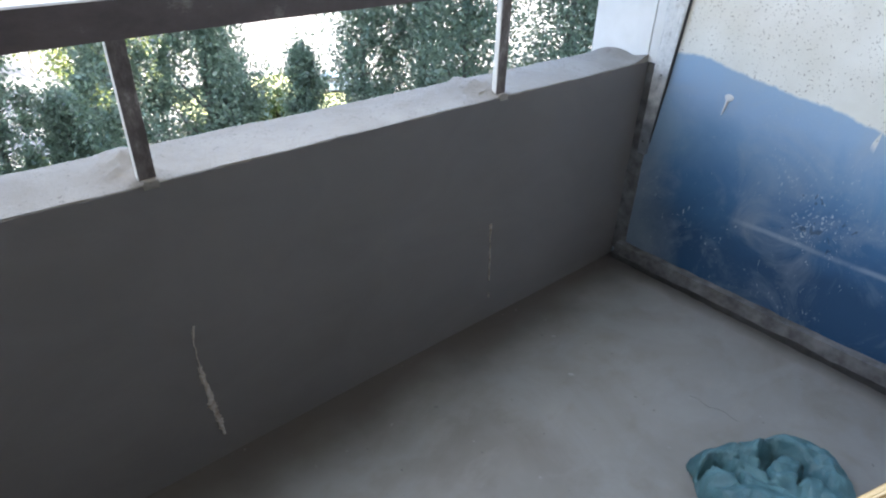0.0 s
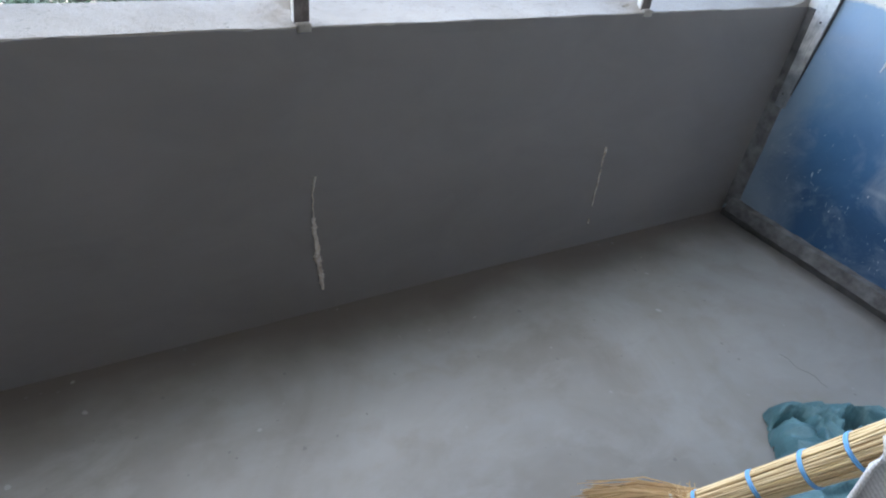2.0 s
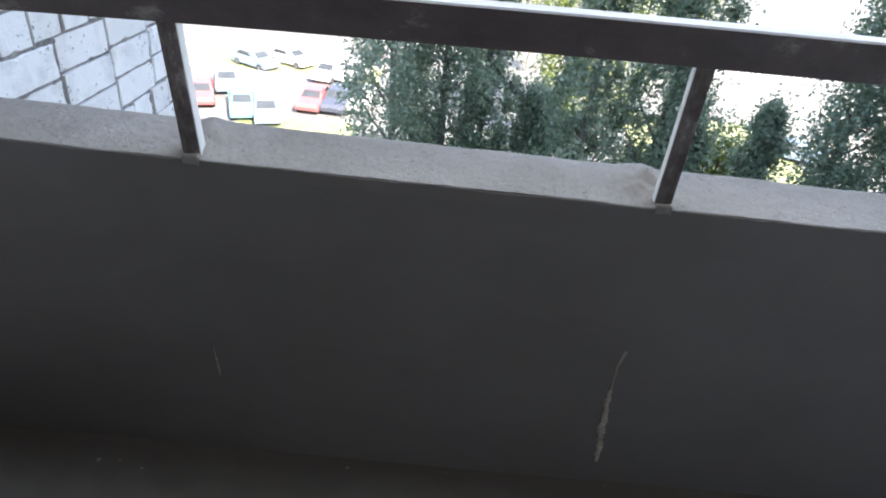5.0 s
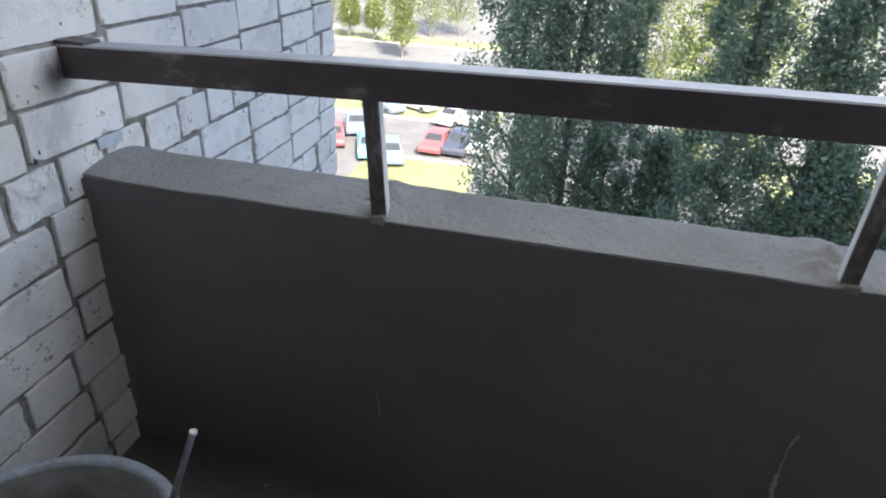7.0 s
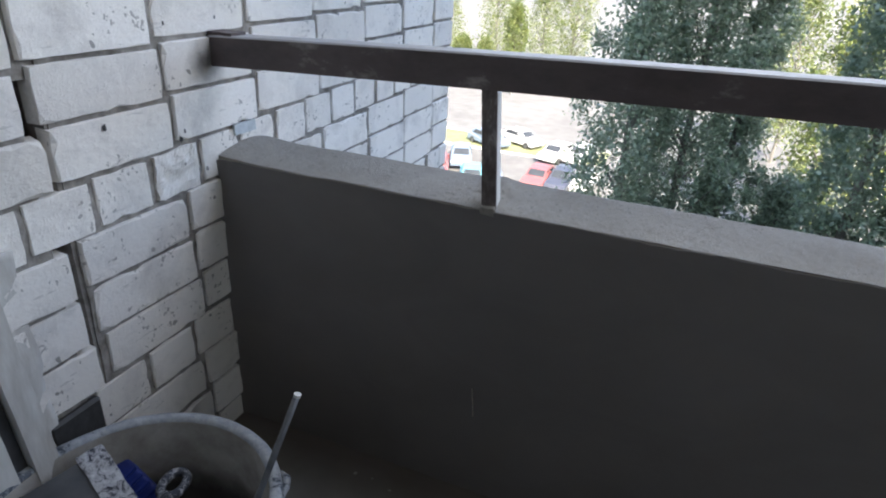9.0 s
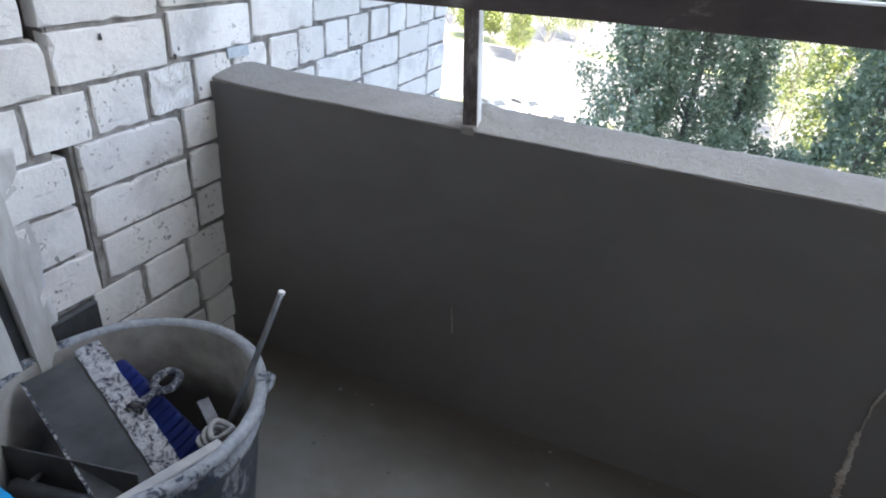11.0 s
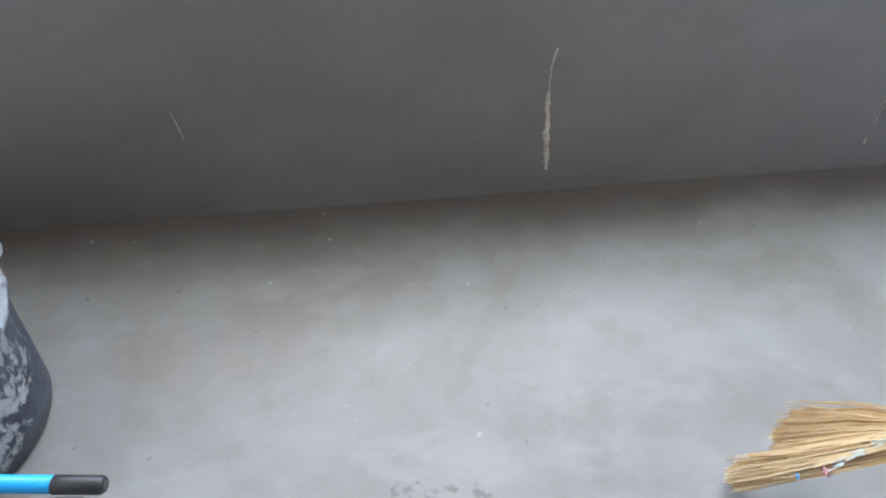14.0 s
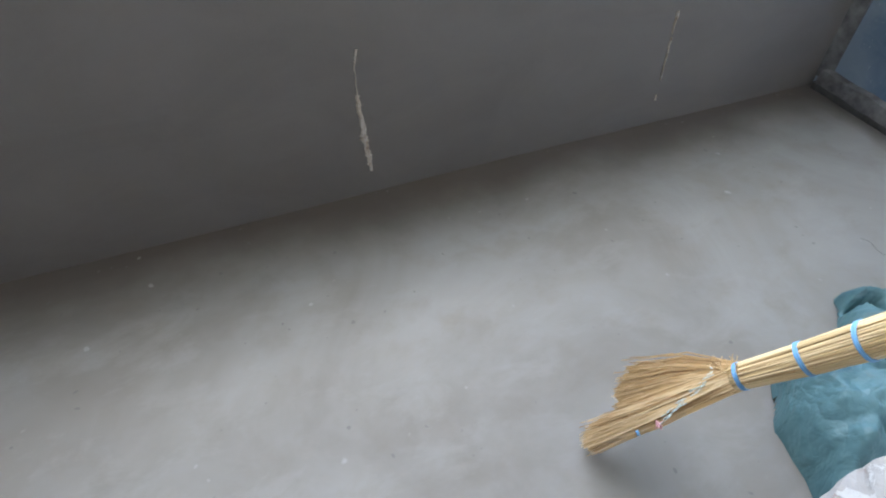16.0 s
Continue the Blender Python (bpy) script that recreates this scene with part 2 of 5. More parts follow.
def make_cap():
    m, nt, b = mat("whitewashed_cement_cap", 0.9)
    v = coords(nt)
    broad = nz(nt, v, 4, 5, 0.6, 0.3)
    col = ramp(nt, broad, (0.3, (0.235, 0.210, 0.18)), (0.55, (0.31, 0.284, 0.25)), (0.75, (0.36, 0.333, 0.298)))
    wash = nz(nt, coords(nt, (1.3, 1, 1)), 22, 6, 0.7, 0.4)
    col = mix(nt, ramp(nt, wash, (0.5, (0, 0, 0)), (0.68, (0.35,) * 3)), col, (0.235, 0.212, 0.185))
    pit = mth(nt, "MULTIPLY", mth(nt, "GREATER_THAN", nz(nt, v, 120, 3, 0.65), 0.625), mth(nt, "GREATER_THAN", nz(nt, v, 7, 3), 0.47))
    col = mix(nt, mth(nt, "MULTIPLY", pit, 0.6), col, (0.14, 0.125, 0.11))
    sp = nz(nt, v, 70, 3)
    col = mix(nt, ramp(nt, sp, (0.66, (0, 0, 0)), (0.72, (0.5,) * 3)), col, (0.33, 0.31, 0.28))
    nt.links.new(col, b.inputs["Base Color"])
    bump(nt, b, mth(nt, "SUBTRACT", mth(nt, "ADD", mth(nt, "ADD", sp, broad), mth(nt, "MULTIPLY", nz(nt, v, 60, 7, 0.8), 1.5)), mth(nt, "MULTIPLY", pit, 0.7)), 0.8, 0.007)
    return m


def make_rail():
    m, nt, b = mat("brown_painted_rail_steel", 0.6)
    v = coords(nt, (0.5, 1, 1))
    f = nz(nt, v, 16, 6, 0.7)
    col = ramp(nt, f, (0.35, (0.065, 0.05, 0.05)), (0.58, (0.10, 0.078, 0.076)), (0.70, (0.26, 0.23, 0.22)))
    nt.links.new(col, b.inputs["Base Color"])
    bump(nt, b, f, 0.3, 0.003)
    return m


def make_post():
    m, nt, b = mat("whitewashed_rusty_post_steel", 0.75)
    f = nz(nt, coords(nt, (1.6, 1.6, 0.8)), 26, 5, 0.7)
    col = ramp(nt, f, (0.38, (0.075, 0.06, 0.055)), (0.55, (0.15, 0.125, 0.118)), (0.66, (0.3, 0.275, 0.26)))
    nt.links.new(col, b.inputs["Base Color"])
    bump(nt, b, f, 0.4, 0.003)
    return m


PLASTER, FLOOR, BLUE, BRICK, CAP, RAIL, POST = make_plaster(), make_floor(), make_blue(), make_brick(), make_cap(), make_rail(), make_post()
MORTAR = simple("grey_brick_mortar", (0.10, 0.09, 0.08), (0.40, 0.37, 0.34), 40, 0.95, bumps=1.0)
PLINTH = simple("dirty_cement_skirting", (0.06, 0.06, 0.062), (0.20, 0.20, 0.202), 26, 0.9, bumps=0.7)
CEMENT = simple("grey_cement_strip", (0.085, 0.083, 0.082), (0.27, 0.265, 0.258), 22, 0.9, bumps=0.6)
SCRAPE = simple("bare_cement_scrape", (0.24, 0.18, 0.13), (0.52, 0.48, 0.43), 90, 0.95, bumps=0.8)
WHITEWALL = simple("white_limewash", (0.62, 0.61, 0.58), (0.72, 0.71, 0.69), 12, 0.9, bumps=0.3)
ROOMWALL = simple("room_wallpaper", (0.45, 0.42, 0.38), (0.52, 0.49, 0.45), 8, 0.9, bumps=0.1)

# ---- builders ----


def mesh_of(name, bm, material, smooth=False):
    me = bpy.data.meshes.new(name)
    bm.normal_update()
    bm.to_mesh(me)
    bm.free()
    for p in me.polygons:
        p.use_smooth = smooth
    for mm in (material if isinstance(material, (list, tuple)) else [material]):
        me.materials.append(mm)
    return me


def part(name, bm, material, parent=None, label="", smooth=False):
    ob = new(name, mesh_of(name, bm, material, smooth))
    if parent is not None:
        ob.parent = parent
        ob.matrix_parent_inverse = parent.matrix_world.inverted() if parent.type != "EMPTY" else parent.matrix_basis.inverted()
    if label:
        ob["label"] = label
    return ob


def empty(name, loc=(0, 0, 0)):
    e = new(name)
    e.empty_display_size = 0.05
    e.matrix_basis = Matrix.Translation(loc)
    return e


def box(lo, hi, bevel=0.0, bm=None, m=None, segs=1):
    b2 = bmesh.new()
    bmesh.ops.create_cube(b2, size=1)
    for v in b2.verts:
        v.co = Vector([lo[i] if v.co[i] < 0 else hi[i] for i in range(3)])
    if bevel:
        bmesh.ops.bevel(b2, geom=list(b2.edges), offset=bevel, segments=segs, affect="EDGES", profile=0.6)
    if m is not None:
        bmesh.ops.transform(b2, matrix=m, verts=b2.verts)
    if bm is None:
        return b2
    return add(bm, b2)


def add(bm, other):
    tmp = bpy.data.meshes.new("tmp")
    other.to_mesh(tmp)
    other.free()
    bm.from_mesh(tmp)
    bpy.data.meshes.remove(tmp)
    return bm


def sweep(points, radii, sides=8, caps=True, bm=None, squash=1.0):
    """A tube along points, with a radius at each."""
    bm = bm or bmesh.new()
    pts = [Vector(p) for p in points]
    if not isinstance(radii, (list, tuple)):
        radii = [radii] * len(pts)
    rings = []
    side = None
    for i, p in enumerate(pts):
        d = (pts[min(i + 1, len(pts) - 1)] - pts[max(i - 1, 0)]).normalized()
        if side is None:
            side = d.orthogonal().normalized()
        side = (side - d * side.dot(d)).normalized()
        up = d.cross(side)
        rings.append([bm.verts.new(p + (side * math.cos(a) + up * math.sin(a) * squash) * radii[i])
                      for a in [2 * math.pi * k / sides for k in range(sides)]])
    for a, b in zip(rings, rings[1:]):
        for k in range(sides):
            bm.faces.new((a[k], a[(k + 1) % sides], b[(k + 1) % sides], b[k]))
    if caps:
        bm.faces.new(rings[0][::-1])
        bm.faces.new(rings[-1])
    return bm


def lathe(profile, steps=48, bm=None, centre=(0, 0, 0)):
    bm = bm or bmesh.new()
    c = Vector(centre)
    rings = []
    for r, z in profile:
        rings.append([bm.verts.new(c + Vector((r * math.cos(2 * math.pi * k / steps), r * math.sin(2 * math.pi * k / steps), z))) for k in range(steps)])
    for a, b in zip(rings, rings[1:]):
        for k in range(steps):
            bm.faces.new((a[k], a[(k + 1) % steps], b[(k + 1) % steps], b[k]))
    return bm


def rough_box(lo, hi, step, amp, scale=6.0, seed=0.0, fixed=()):
    """A box cut into a grid whose outer faces are uneven, for hand-laid cement. fixed: axis signs that stay flat."""
    bm = bmesh.new()
    n = [max(1, int(round((hi[i] - lo[i]) / step))) for i in range(3)]
    cache = {}

    def vert(i, j, k):
        key = (i, j, k)
        if key not in cache:
            p = Vector([lo[a] + (hi[a] - lo[a]) * (i, j, k)[a] / n[a] for a in range(3)])
            q = p * scale + Vector((seed, seed * 2, 0))
            off = noise.noise_vector(q) * amp + noise.noise_vector(q * 4.3) * amp * 0.35
            for a, idx in enumerate((i, j, k)):
                if (a, -1) in fixed and idx == 0 or (a, 1) in fixed and idx == n[a]:
                    off[a] = 0
            cache[key] = bm.verts.new(p + off)
        return cache[key]

    for a in range(3):
        b, c = (a + 1) % 3, (a + 2) % 3
        for end in (0, n[a]):
            for u in range(n[b]):
                for w in range(n[c]):
                    quad = []
                    for du, dw in ((0, 0), (1, 0), (1, 1), (0, 1)):
                        idx = [0, 0, 0]
                        idx[a], idx[b], idx[c] = end, u + du, w + dw
                        quad.append(vert(*idx))
                    bm.faces.new(quad if end else quad[::-1])
    return bm


# ---- large structure ----
XL, XR = -1.395, 1.478       # brick side wall, painted side wall
H = 0.685                   # inner edge of the parapet
DEPTH = 0.205               # parapet
BACK = -1.04                 # outer face of the wall to the room
CEIL = 2.35
GROUND = -14.0
PX = {"A": -0.79, "B": 0.0, "C": 0.845}


def structure(ob, label, category):
    return tagged(ob, label, category, kind="structure")


floor_ob = structure(part("floor", box((XL - 0.1, -1.45, -0.18), (XR + 0.1, 0.06, 0.0)), FLOOR), "pale grey concrete screed floor with wet splash and painted edge shade", "floor")
ceiling_ob = structure(part("ceiling", box((XL - 0.1, BACK - 0.4, CEIL), (XR + 0.1, 0.22, CEIL + 0.2)), WHITEWALL), "white limewashed concrete slab over the loggia", "ceiling")


def lap(x, z):
    """How far the plaster laps over the bricks, in a small uneven fillet."""
    d = max(0.0, x - XL) / 0.022
    return -max(0.0, 1 - d) ** 2 * (0.006 + 0.009 * noise.noise((z * 17, 4, 0)))


def parapet():
    """Fresh plaster, a little uneven, with a ragged top edge."""
    bm = bmesh.new()
    prof = [(0.0, H - 0.003)] + [(0.0, H * (1 - k / 28)) for k in range(1, 29)] + [(0.0, -0.05), (0.175, -0.05), (0.175, H - 0.012)]
    n = 180
    rings = []
    for x in [XL - 0.04] + [XL + 0.004 * k for k in range(6)] + [XL + 0.024 + (XR + 0.04 - XL - 0.024) * i / n for i in range(n + 1)]:
        w = 0.004 * noise.noise((x * 1.3, 0, 0))
        top = 0.003 * noise.noise((x * 9, 3, 0)) + 0.0025 * noise.noise((x * 45, 7, 0))
        rings.append([bm.verts.new((x, y + ((w if k else 0) + lap(x, z) if k < 30 else 0), z + (top if k == 0 else 0))) for k, (y, z) in enumerate(prof)])
    for a, b in zip(rings, rings[1:]):
        for k in range(len(prof)):
            k2 = (k + 1) % len(prof)
            bm.faces.new((a[k], b[k], b[k2], a[k2]))
    bm.faces.new(rings[0])
    bm.faces.new(rings[-1][::-1])
    return bm


parapet_ob = structure(part("wall_parapet", parapet(), PLASTER), "parapet wall freshly plastered in dark grey cement", "wall")


def cap_stretch(x0, x1, seed):
    bm = rough_box((x0, 0.002, H - 0.008), (x1, DEPTH, H - 0.0005), 0.012, 0.0022, 11.0, seed, fixed=((2, -1),))
    for v in bm.verts:
        if v.co.z > H - 0.006:
            # rises a little to the outside, and swells round each post and at the ends
            v.co.z += 0.004 * min(1.0, max(0.0, v.co.y) / 0.12)
            for px in PX.values():
                d = math.hypot((v.co.x - px + 0.012) / 0.05, (v.co.y - 0.10) / 0.10)
                v.co.z += 0.03 * max(0.0, 1 - d) ** 0.7 * (0.6 + 0.9 * noise.noise(v.co * 34))
            v.co.z += 0.02 * max(0.0, 1 - (XR - v.co.x) / 0.09) * (0.6 + 0.8 * noise.noise(v.co * 24))
            # mortar drawn up against the bricks in a rounded shoulder
            s = max(0.0, 1 - (v.co.x - XL) / 0.10)
            v.co.z += 0.016 * s ** 1.5 * math.sin(math.pi * min(1.0, max(0.0, v.co.y + 0.01) / 0.2)) ** 0.6
    for v in bm.verts:
        # the back edge is crumbled and draws in along the parapet
        u = max(0.0, v.co.y) / DEPTH
        v.co.y -= u * (0.006 + 0.0045 * (v.co.x - XL)) + u ** 6 * (0.006 * noise.noise((v.co.x * 7, 1, 0)) + 0.005 * noise.noise((v.co.x * 31, 2, 0)))
        if v.co.z > H - 0.006:
            v.co.z -= 0.012 * max(0.0, u - 0.88) / 0.12
    bm.normal_update()
    for ed in bm.edges:
        ed.smooth = ed.calc_face_angle(0.0) < 0.6
    return bm


cap_ob = structure(part("parapet_cap", cap_stretch(XL - 0.02, XR + 0.02, 1.0), CAP, smooth=True), "whitewashed rough cement top of the parapet", "wall cap")


def lump(x, y, r, seed):
    """A crumb of hardened mortar on the cap."""
    bm = bmesh.new()
    bmesh.ops.create_icosphere(bm, subdivisions=3, radius=r)
    for v in bm.verts:
        v.co *= 1 + 0.55 * noise.noise(v.co * (1.4 / r) + Vector((seed, 0, 0)))
        v.co = Vector((v.co.x * 1.3, v.co.y * 1.2, v.co.z * 0.4)) + Vector((x, y, H + 0.006))
    return part("mortar_lump", bm, CAP, cap_ob, smooth=True)


lrnd = random.Random(3)
for px in PX.values():
    for k in range(3):
        lump(px + lrnd.uniform(-0.055, 0.02), 0.045 + lrnd.uniform(0.0, 0.13), lrnd.uniform(0.004, 0.011), lrnd.uniform(0, 50))
for k in range(4):
    lump(XR - lrnd.uniform(0.0, 0.05), lrnd.uniform(0.02, 0.17), lrnd.uniform(0.005, 0.011), lrnd.uniform(0, 50))
outer_ob = structure(part("wall_parapet_outside", box((XL, 0.177, -0.35), (XR, DEPTH - 0.024, H - 0.006)), CEMENT), "grey outer face of the loggia parapet", "wall")

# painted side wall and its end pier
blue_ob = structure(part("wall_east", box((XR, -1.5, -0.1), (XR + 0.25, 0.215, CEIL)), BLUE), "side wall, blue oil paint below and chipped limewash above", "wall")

# wall to the room, with the doorway that the camera looks out of
DOOR0, DOOR1 = -1.05, 0.43
back_bm = bmesh.new()
box((XL - 0.1, BACK - 0.4, -0.1), (DOOR0, BACK, CEIL), 0, back_bm)
box((DOOR1, BACK - 0.4, -0.1), (XR + 0.1, BACK, CEIL), 0, back_bm)
box((DOOR0, BACK - 0.4, 2.05), (DOOR1, BACK, CEIL), 0, back_bm)
back_ob = structure(part("wall_back", back_bm, WHITEWALL), "wall to the room with the balcony doorway and window opening", "wall")
room_bm = bmesh.new()
box((-2.4, -4.2, -0.2), (2.4, -4.1, 2.6), 0, room_bm)
box((-2.5, -4.1, -0.2), (-2.4, BACK - 0.4, 2.6), 0, room_bm)
box((2.4, -4.1, -0.2), (2.5, BACK - 0.4, 2.6), 0, room_bm)
box((-2.4, -4.1, 2.45), (2.4, BACK - 0.4, 2.55), 0, room_bm)
box((-2.4, -4.1, 0.15), (2.4, BACK - 0.401, 0.25), 0, room_bm)
room_ob = structure(part("wall_room", room_bm, ROOMWALL), "plain papered walls of the room behind the doorway", "wall")

# brick side wall: mortar core, then bricks
core = bmesh.new()
box((XL - 0.35, -1.45, -3.0), (XL - 0.10, 1.345, CEIL + 3.0), 0, core)
box((XL - 0.10, -1.45, -3.0), (XL - 0.010, -0.392, CEIL + 3.0), 0, core)
box((XL - 0.10, -0.358, -3.0), (XL - 0.010, 1.345, CEIL + 3.0), 0, core)
box((XL - 0.10, -0.392, -3.0), (XL - 0.010, -0.358, 0.385), 0, core)
box((XL - 0.10, -0.392, 0.90), (XL - 0.010, -0.358, CEIL + 3.0), 0, core)
# rough joints struck by hand, swelling over the brick edges here and there
add(core, rough_box((XL - 0.03, -0.352, -0.1), (XL - 0.0062, 1.34, CEIL), 0.0125, 0.0042, 26.0, 3.0, fixed=((0, -1), (1, 1))))
add(core, rough_box((XL - 0.03, -0.62, -0.1), (XL - 0.0062, -0.396, CEIL), 0.0125, 0.0042, 26.0, 5.0, fixed=((0, -1), (1, 1))))
brickwall = structure(part("wall_west", core, MORTAR), "side wall of white silicate bricks with open joints", "wall")

# the house around, which throws the shade over the near trees
house_bm = bmesh.new()
box((XL - 6.0, -13.0, GROUND), (XL - 0.36, 1.34, 18.0), 0, house_bm)
box((XL - 0.36, -13.0, GROUND), (45.0, 0.18, -0.36), 0, house_bm)
box((XL - 0.36, -13.0, CEIL + 0.21), (45.0, 0.18, 18.0), 0, house_bm)
box((XR + 0.26, -13.0, -0.36), (45.0, 0.1, CEIL + 0.21), 0, house_bm)
box((-2.6, -13.0, -0.36), (XR + 0.26, -4.3, CEIL + 0.21), 0, house_bm)
house_ob = structure(part("wall_house", house_bm, WHITEWALL), "white brick facade of the block of flats", "wall")

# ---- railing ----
RAILTOP = simple("pale_rail_top", (0.30, 0.295, 0.30), (0.42, 0.415, 0.42), 30, 0.7, bumps=0.2)


def railing():
    e = empty("balcony_railing", (0, 0.02, H))
    tagged(e, "brown painted steel handrail on whitewashed rusty posts", "railing")
    y0, y1 = 0.008, 0.062

    def low(x):
        return 0.917 + 0.018 * x - 0.009 * x * x

    bm = bmesh.new()
    rings = []
    n = 40
    for k in range(n + 1):
        x = XL - 0.03 + (XR - XL + 0.06) * k / n
        z0, z1 = low(x), low(x) + 0.059
        rings.append([bm.verts.new((x, y + 0.0006 * noise.noise((x * 8, y, z)), z)) for y, z in
                      ((y0, z0), (y0, z1 - 0.003), (y0 + 0.003, z1), (y1, z1), (y1, z1 - 0.006), (y0 + 0.006, z1 - 0.007), (y0 + 0.006, z0))])
    for p, q in zip(rings, rings[1:]):
        for j in range(7):
            bm.faces.new((p[j], q[j], q[(j + 1) % 7], p[(j + 1) % 7]))
    bm.faces.new(rings[0])
    bm.faces.new(rings[-1][::-1])
    # the top faces take the paler material
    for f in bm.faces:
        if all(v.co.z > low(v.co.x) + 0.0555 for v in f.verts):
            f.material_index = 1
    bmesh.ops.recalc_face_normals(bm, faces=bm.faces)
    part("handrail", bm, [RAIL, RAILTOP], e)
    top = low(XL + 0.03) + 0.0595
    part("end_plate", rough_box((XL - 0.008, 0.012, top), (XL + 0.055, 0.055, top + 0.006), 0.006, 0.0012, 40, 2.0), RAIL, e, "flat bar let into the brick joint")
    for x in PX.values():
        bm = bmesh.new()
        w = 0.014
        lean = -0.018 if x < -0.5 else 0.0
        shear = Matrix.Shear("XY", 4, (lean / 0.22, 0.0))
        m = Matrix.Translation((0, 0, H)) @ shear @ Matrix.Translation((0, 0, -H))
        box((x - w, 0.010, H - 0.02), (x + w, 0.0143, low(x) + 0.03), 0.001, bm, m)
        part("post", bm, POST, e)
        part("mortar_foot", rough_box((x - 0.013, -0.0015, H - 0.010), (x + 0.013, 0.009, H + 0.006), 0.004, 0.002, 45, x * 3), CAP, e, "crumbly mortar round the foot of the post", True)
        part("post_flange", box((x + w - 0.005, 0.0146, H - 0.02), (x + w, 0.038, low(x) + 0.03), 0.001, None, m), WHITEWALL, e, "white side of the post")
        part("post_flange", box((x - w, 0.0146, H - 0.02), (x - w + 0.004, 0.03, low(x) + 0.03), 0.001, None, m), WHITEWALL, e, "white side of the post")
    return e


railing()

# ---- outside ----
ASPHALT = simple("sunlit_asphalt", (0.105, 0.103, 0.10), (0.165, 0.162, 0.157), 0.7, 0.9, bumps=0.1)
GRASS = simple("dry_lawn", (0.13, 0.15, 0.06), (0.22, 0.225, 0.12), 1.2, 0.95, bumps=0.2)
KERB = simple("kerb_concrete", (0.4, 0.4, 0.38), (0.5, 0.5, 0.48), 6, 0.9, bumps=0.1)
BARK = simple("poplar_bark", (0.09, 0.085, 0.075), (0.2, 0.19, 0.17), 14, 0.95, bumps=0.8, stretch=(1, 1, 0.2))


def make_leaf(name, dark, light):
    m, nt, b = mat(name, 0.33, 0.0, 0.8)
    g = nt.nodes.new("ShaderNodeNewGeometry")
    col = ramp(nt, g.outputs["Random Per Island"], (0.0, dark), (1.0, light))
    nt.links.new(col, b.inputs["Base Color"])
    b.inputs["Transmission Weight"].default_value = 0.0
    out = nt.nodes["Material Output"]
    tr = nt.nodes.new("ShaderNodeBsdfTranslucent")
    nt.links.new(mix(nt, 0.4, col, (0.16, 0.22, 0.06)), tr.inputs[0])
    ms = nt.nodes.new("ShaderNodeMixShader")
    ms.inputs[0].default_value = 0.4
    nt.links.new(b.outputs[0], ms.inputs[1])
    nt.links.new(tr.outputs[0], ms.inputs[2])
    nt.links.new(ms.outputs[0], out.inputs[0])
    return m


LEAF = make_leaf("poplar_leaf", (0.090, 0.145, 0.105), (0.29, 0.37, 0.275))
# yellower leaf, the sun's warm light put into its colour
LEAF_SUN = make_leaf("sunlit_leaf", (0.07, 0.11, 0.03), (0.20, 0.225, 0.07))

ground_ob = structure(part("ground", box((-600, -60, GROUND - 0.5), (600, 1500, GROUND)), ASPHALT), "sun-bleached asphalt yard reaching to the distance", "ground")
for i, (x0, y0, x1, y1) in enumerate(((-40, 50.2, -6.0, 55.0), (-14.0, 34.0, -6.0, 40.0), (-70, 86, 20, 93), (-6, 9, 60, 22), (14, 30, 26, 50))):
    e = structure(part("lawn", box((x0, y0, GROUND - 0.2), (x1, y1, GROUND + 0.06)), GRASS), "strip of dry summer lawn in the yard", "lawn")


def leaves(bm_v, bm_f, centre, spread, count, size, rng):
    """count folded leaf quads round centre."""
    c = np.array(centre)
    p = rng.normal(size=(count, 3)) * np.array(spread) + c
    a = rng.normal(size=(count, 3))
    a /= np.linalg.norm(a, axis=1)[:, None]
    b = np.cross(a, rng.normal(size=(count, 3)))
    b /= np.linalg.norm(b, axis=1)[:, None]
    s = size * rng.uniform(0.6, 1.3, size=(count, 1))
    base = sum(len(x) for x in bm_v)
    bm_v.append(np.stack([p - a * s, p + b * s * 0.55, p + a * s, p - b * s * 0.55], axis=1).reshape(-1, 3))
    idx = base + np.arange(count * 4).reshape(-1, 4)
    bm_f.append(idx)


def crown_mesh(name, vs, fs, material):
    v, f = np.concatenate(vs), np.concatenate(fs)
    me = bpy.data.meshes.new(name)
    me.from_pydata(v.tolist(), [], f.tolist())
    me.materials.append(material)
    return me


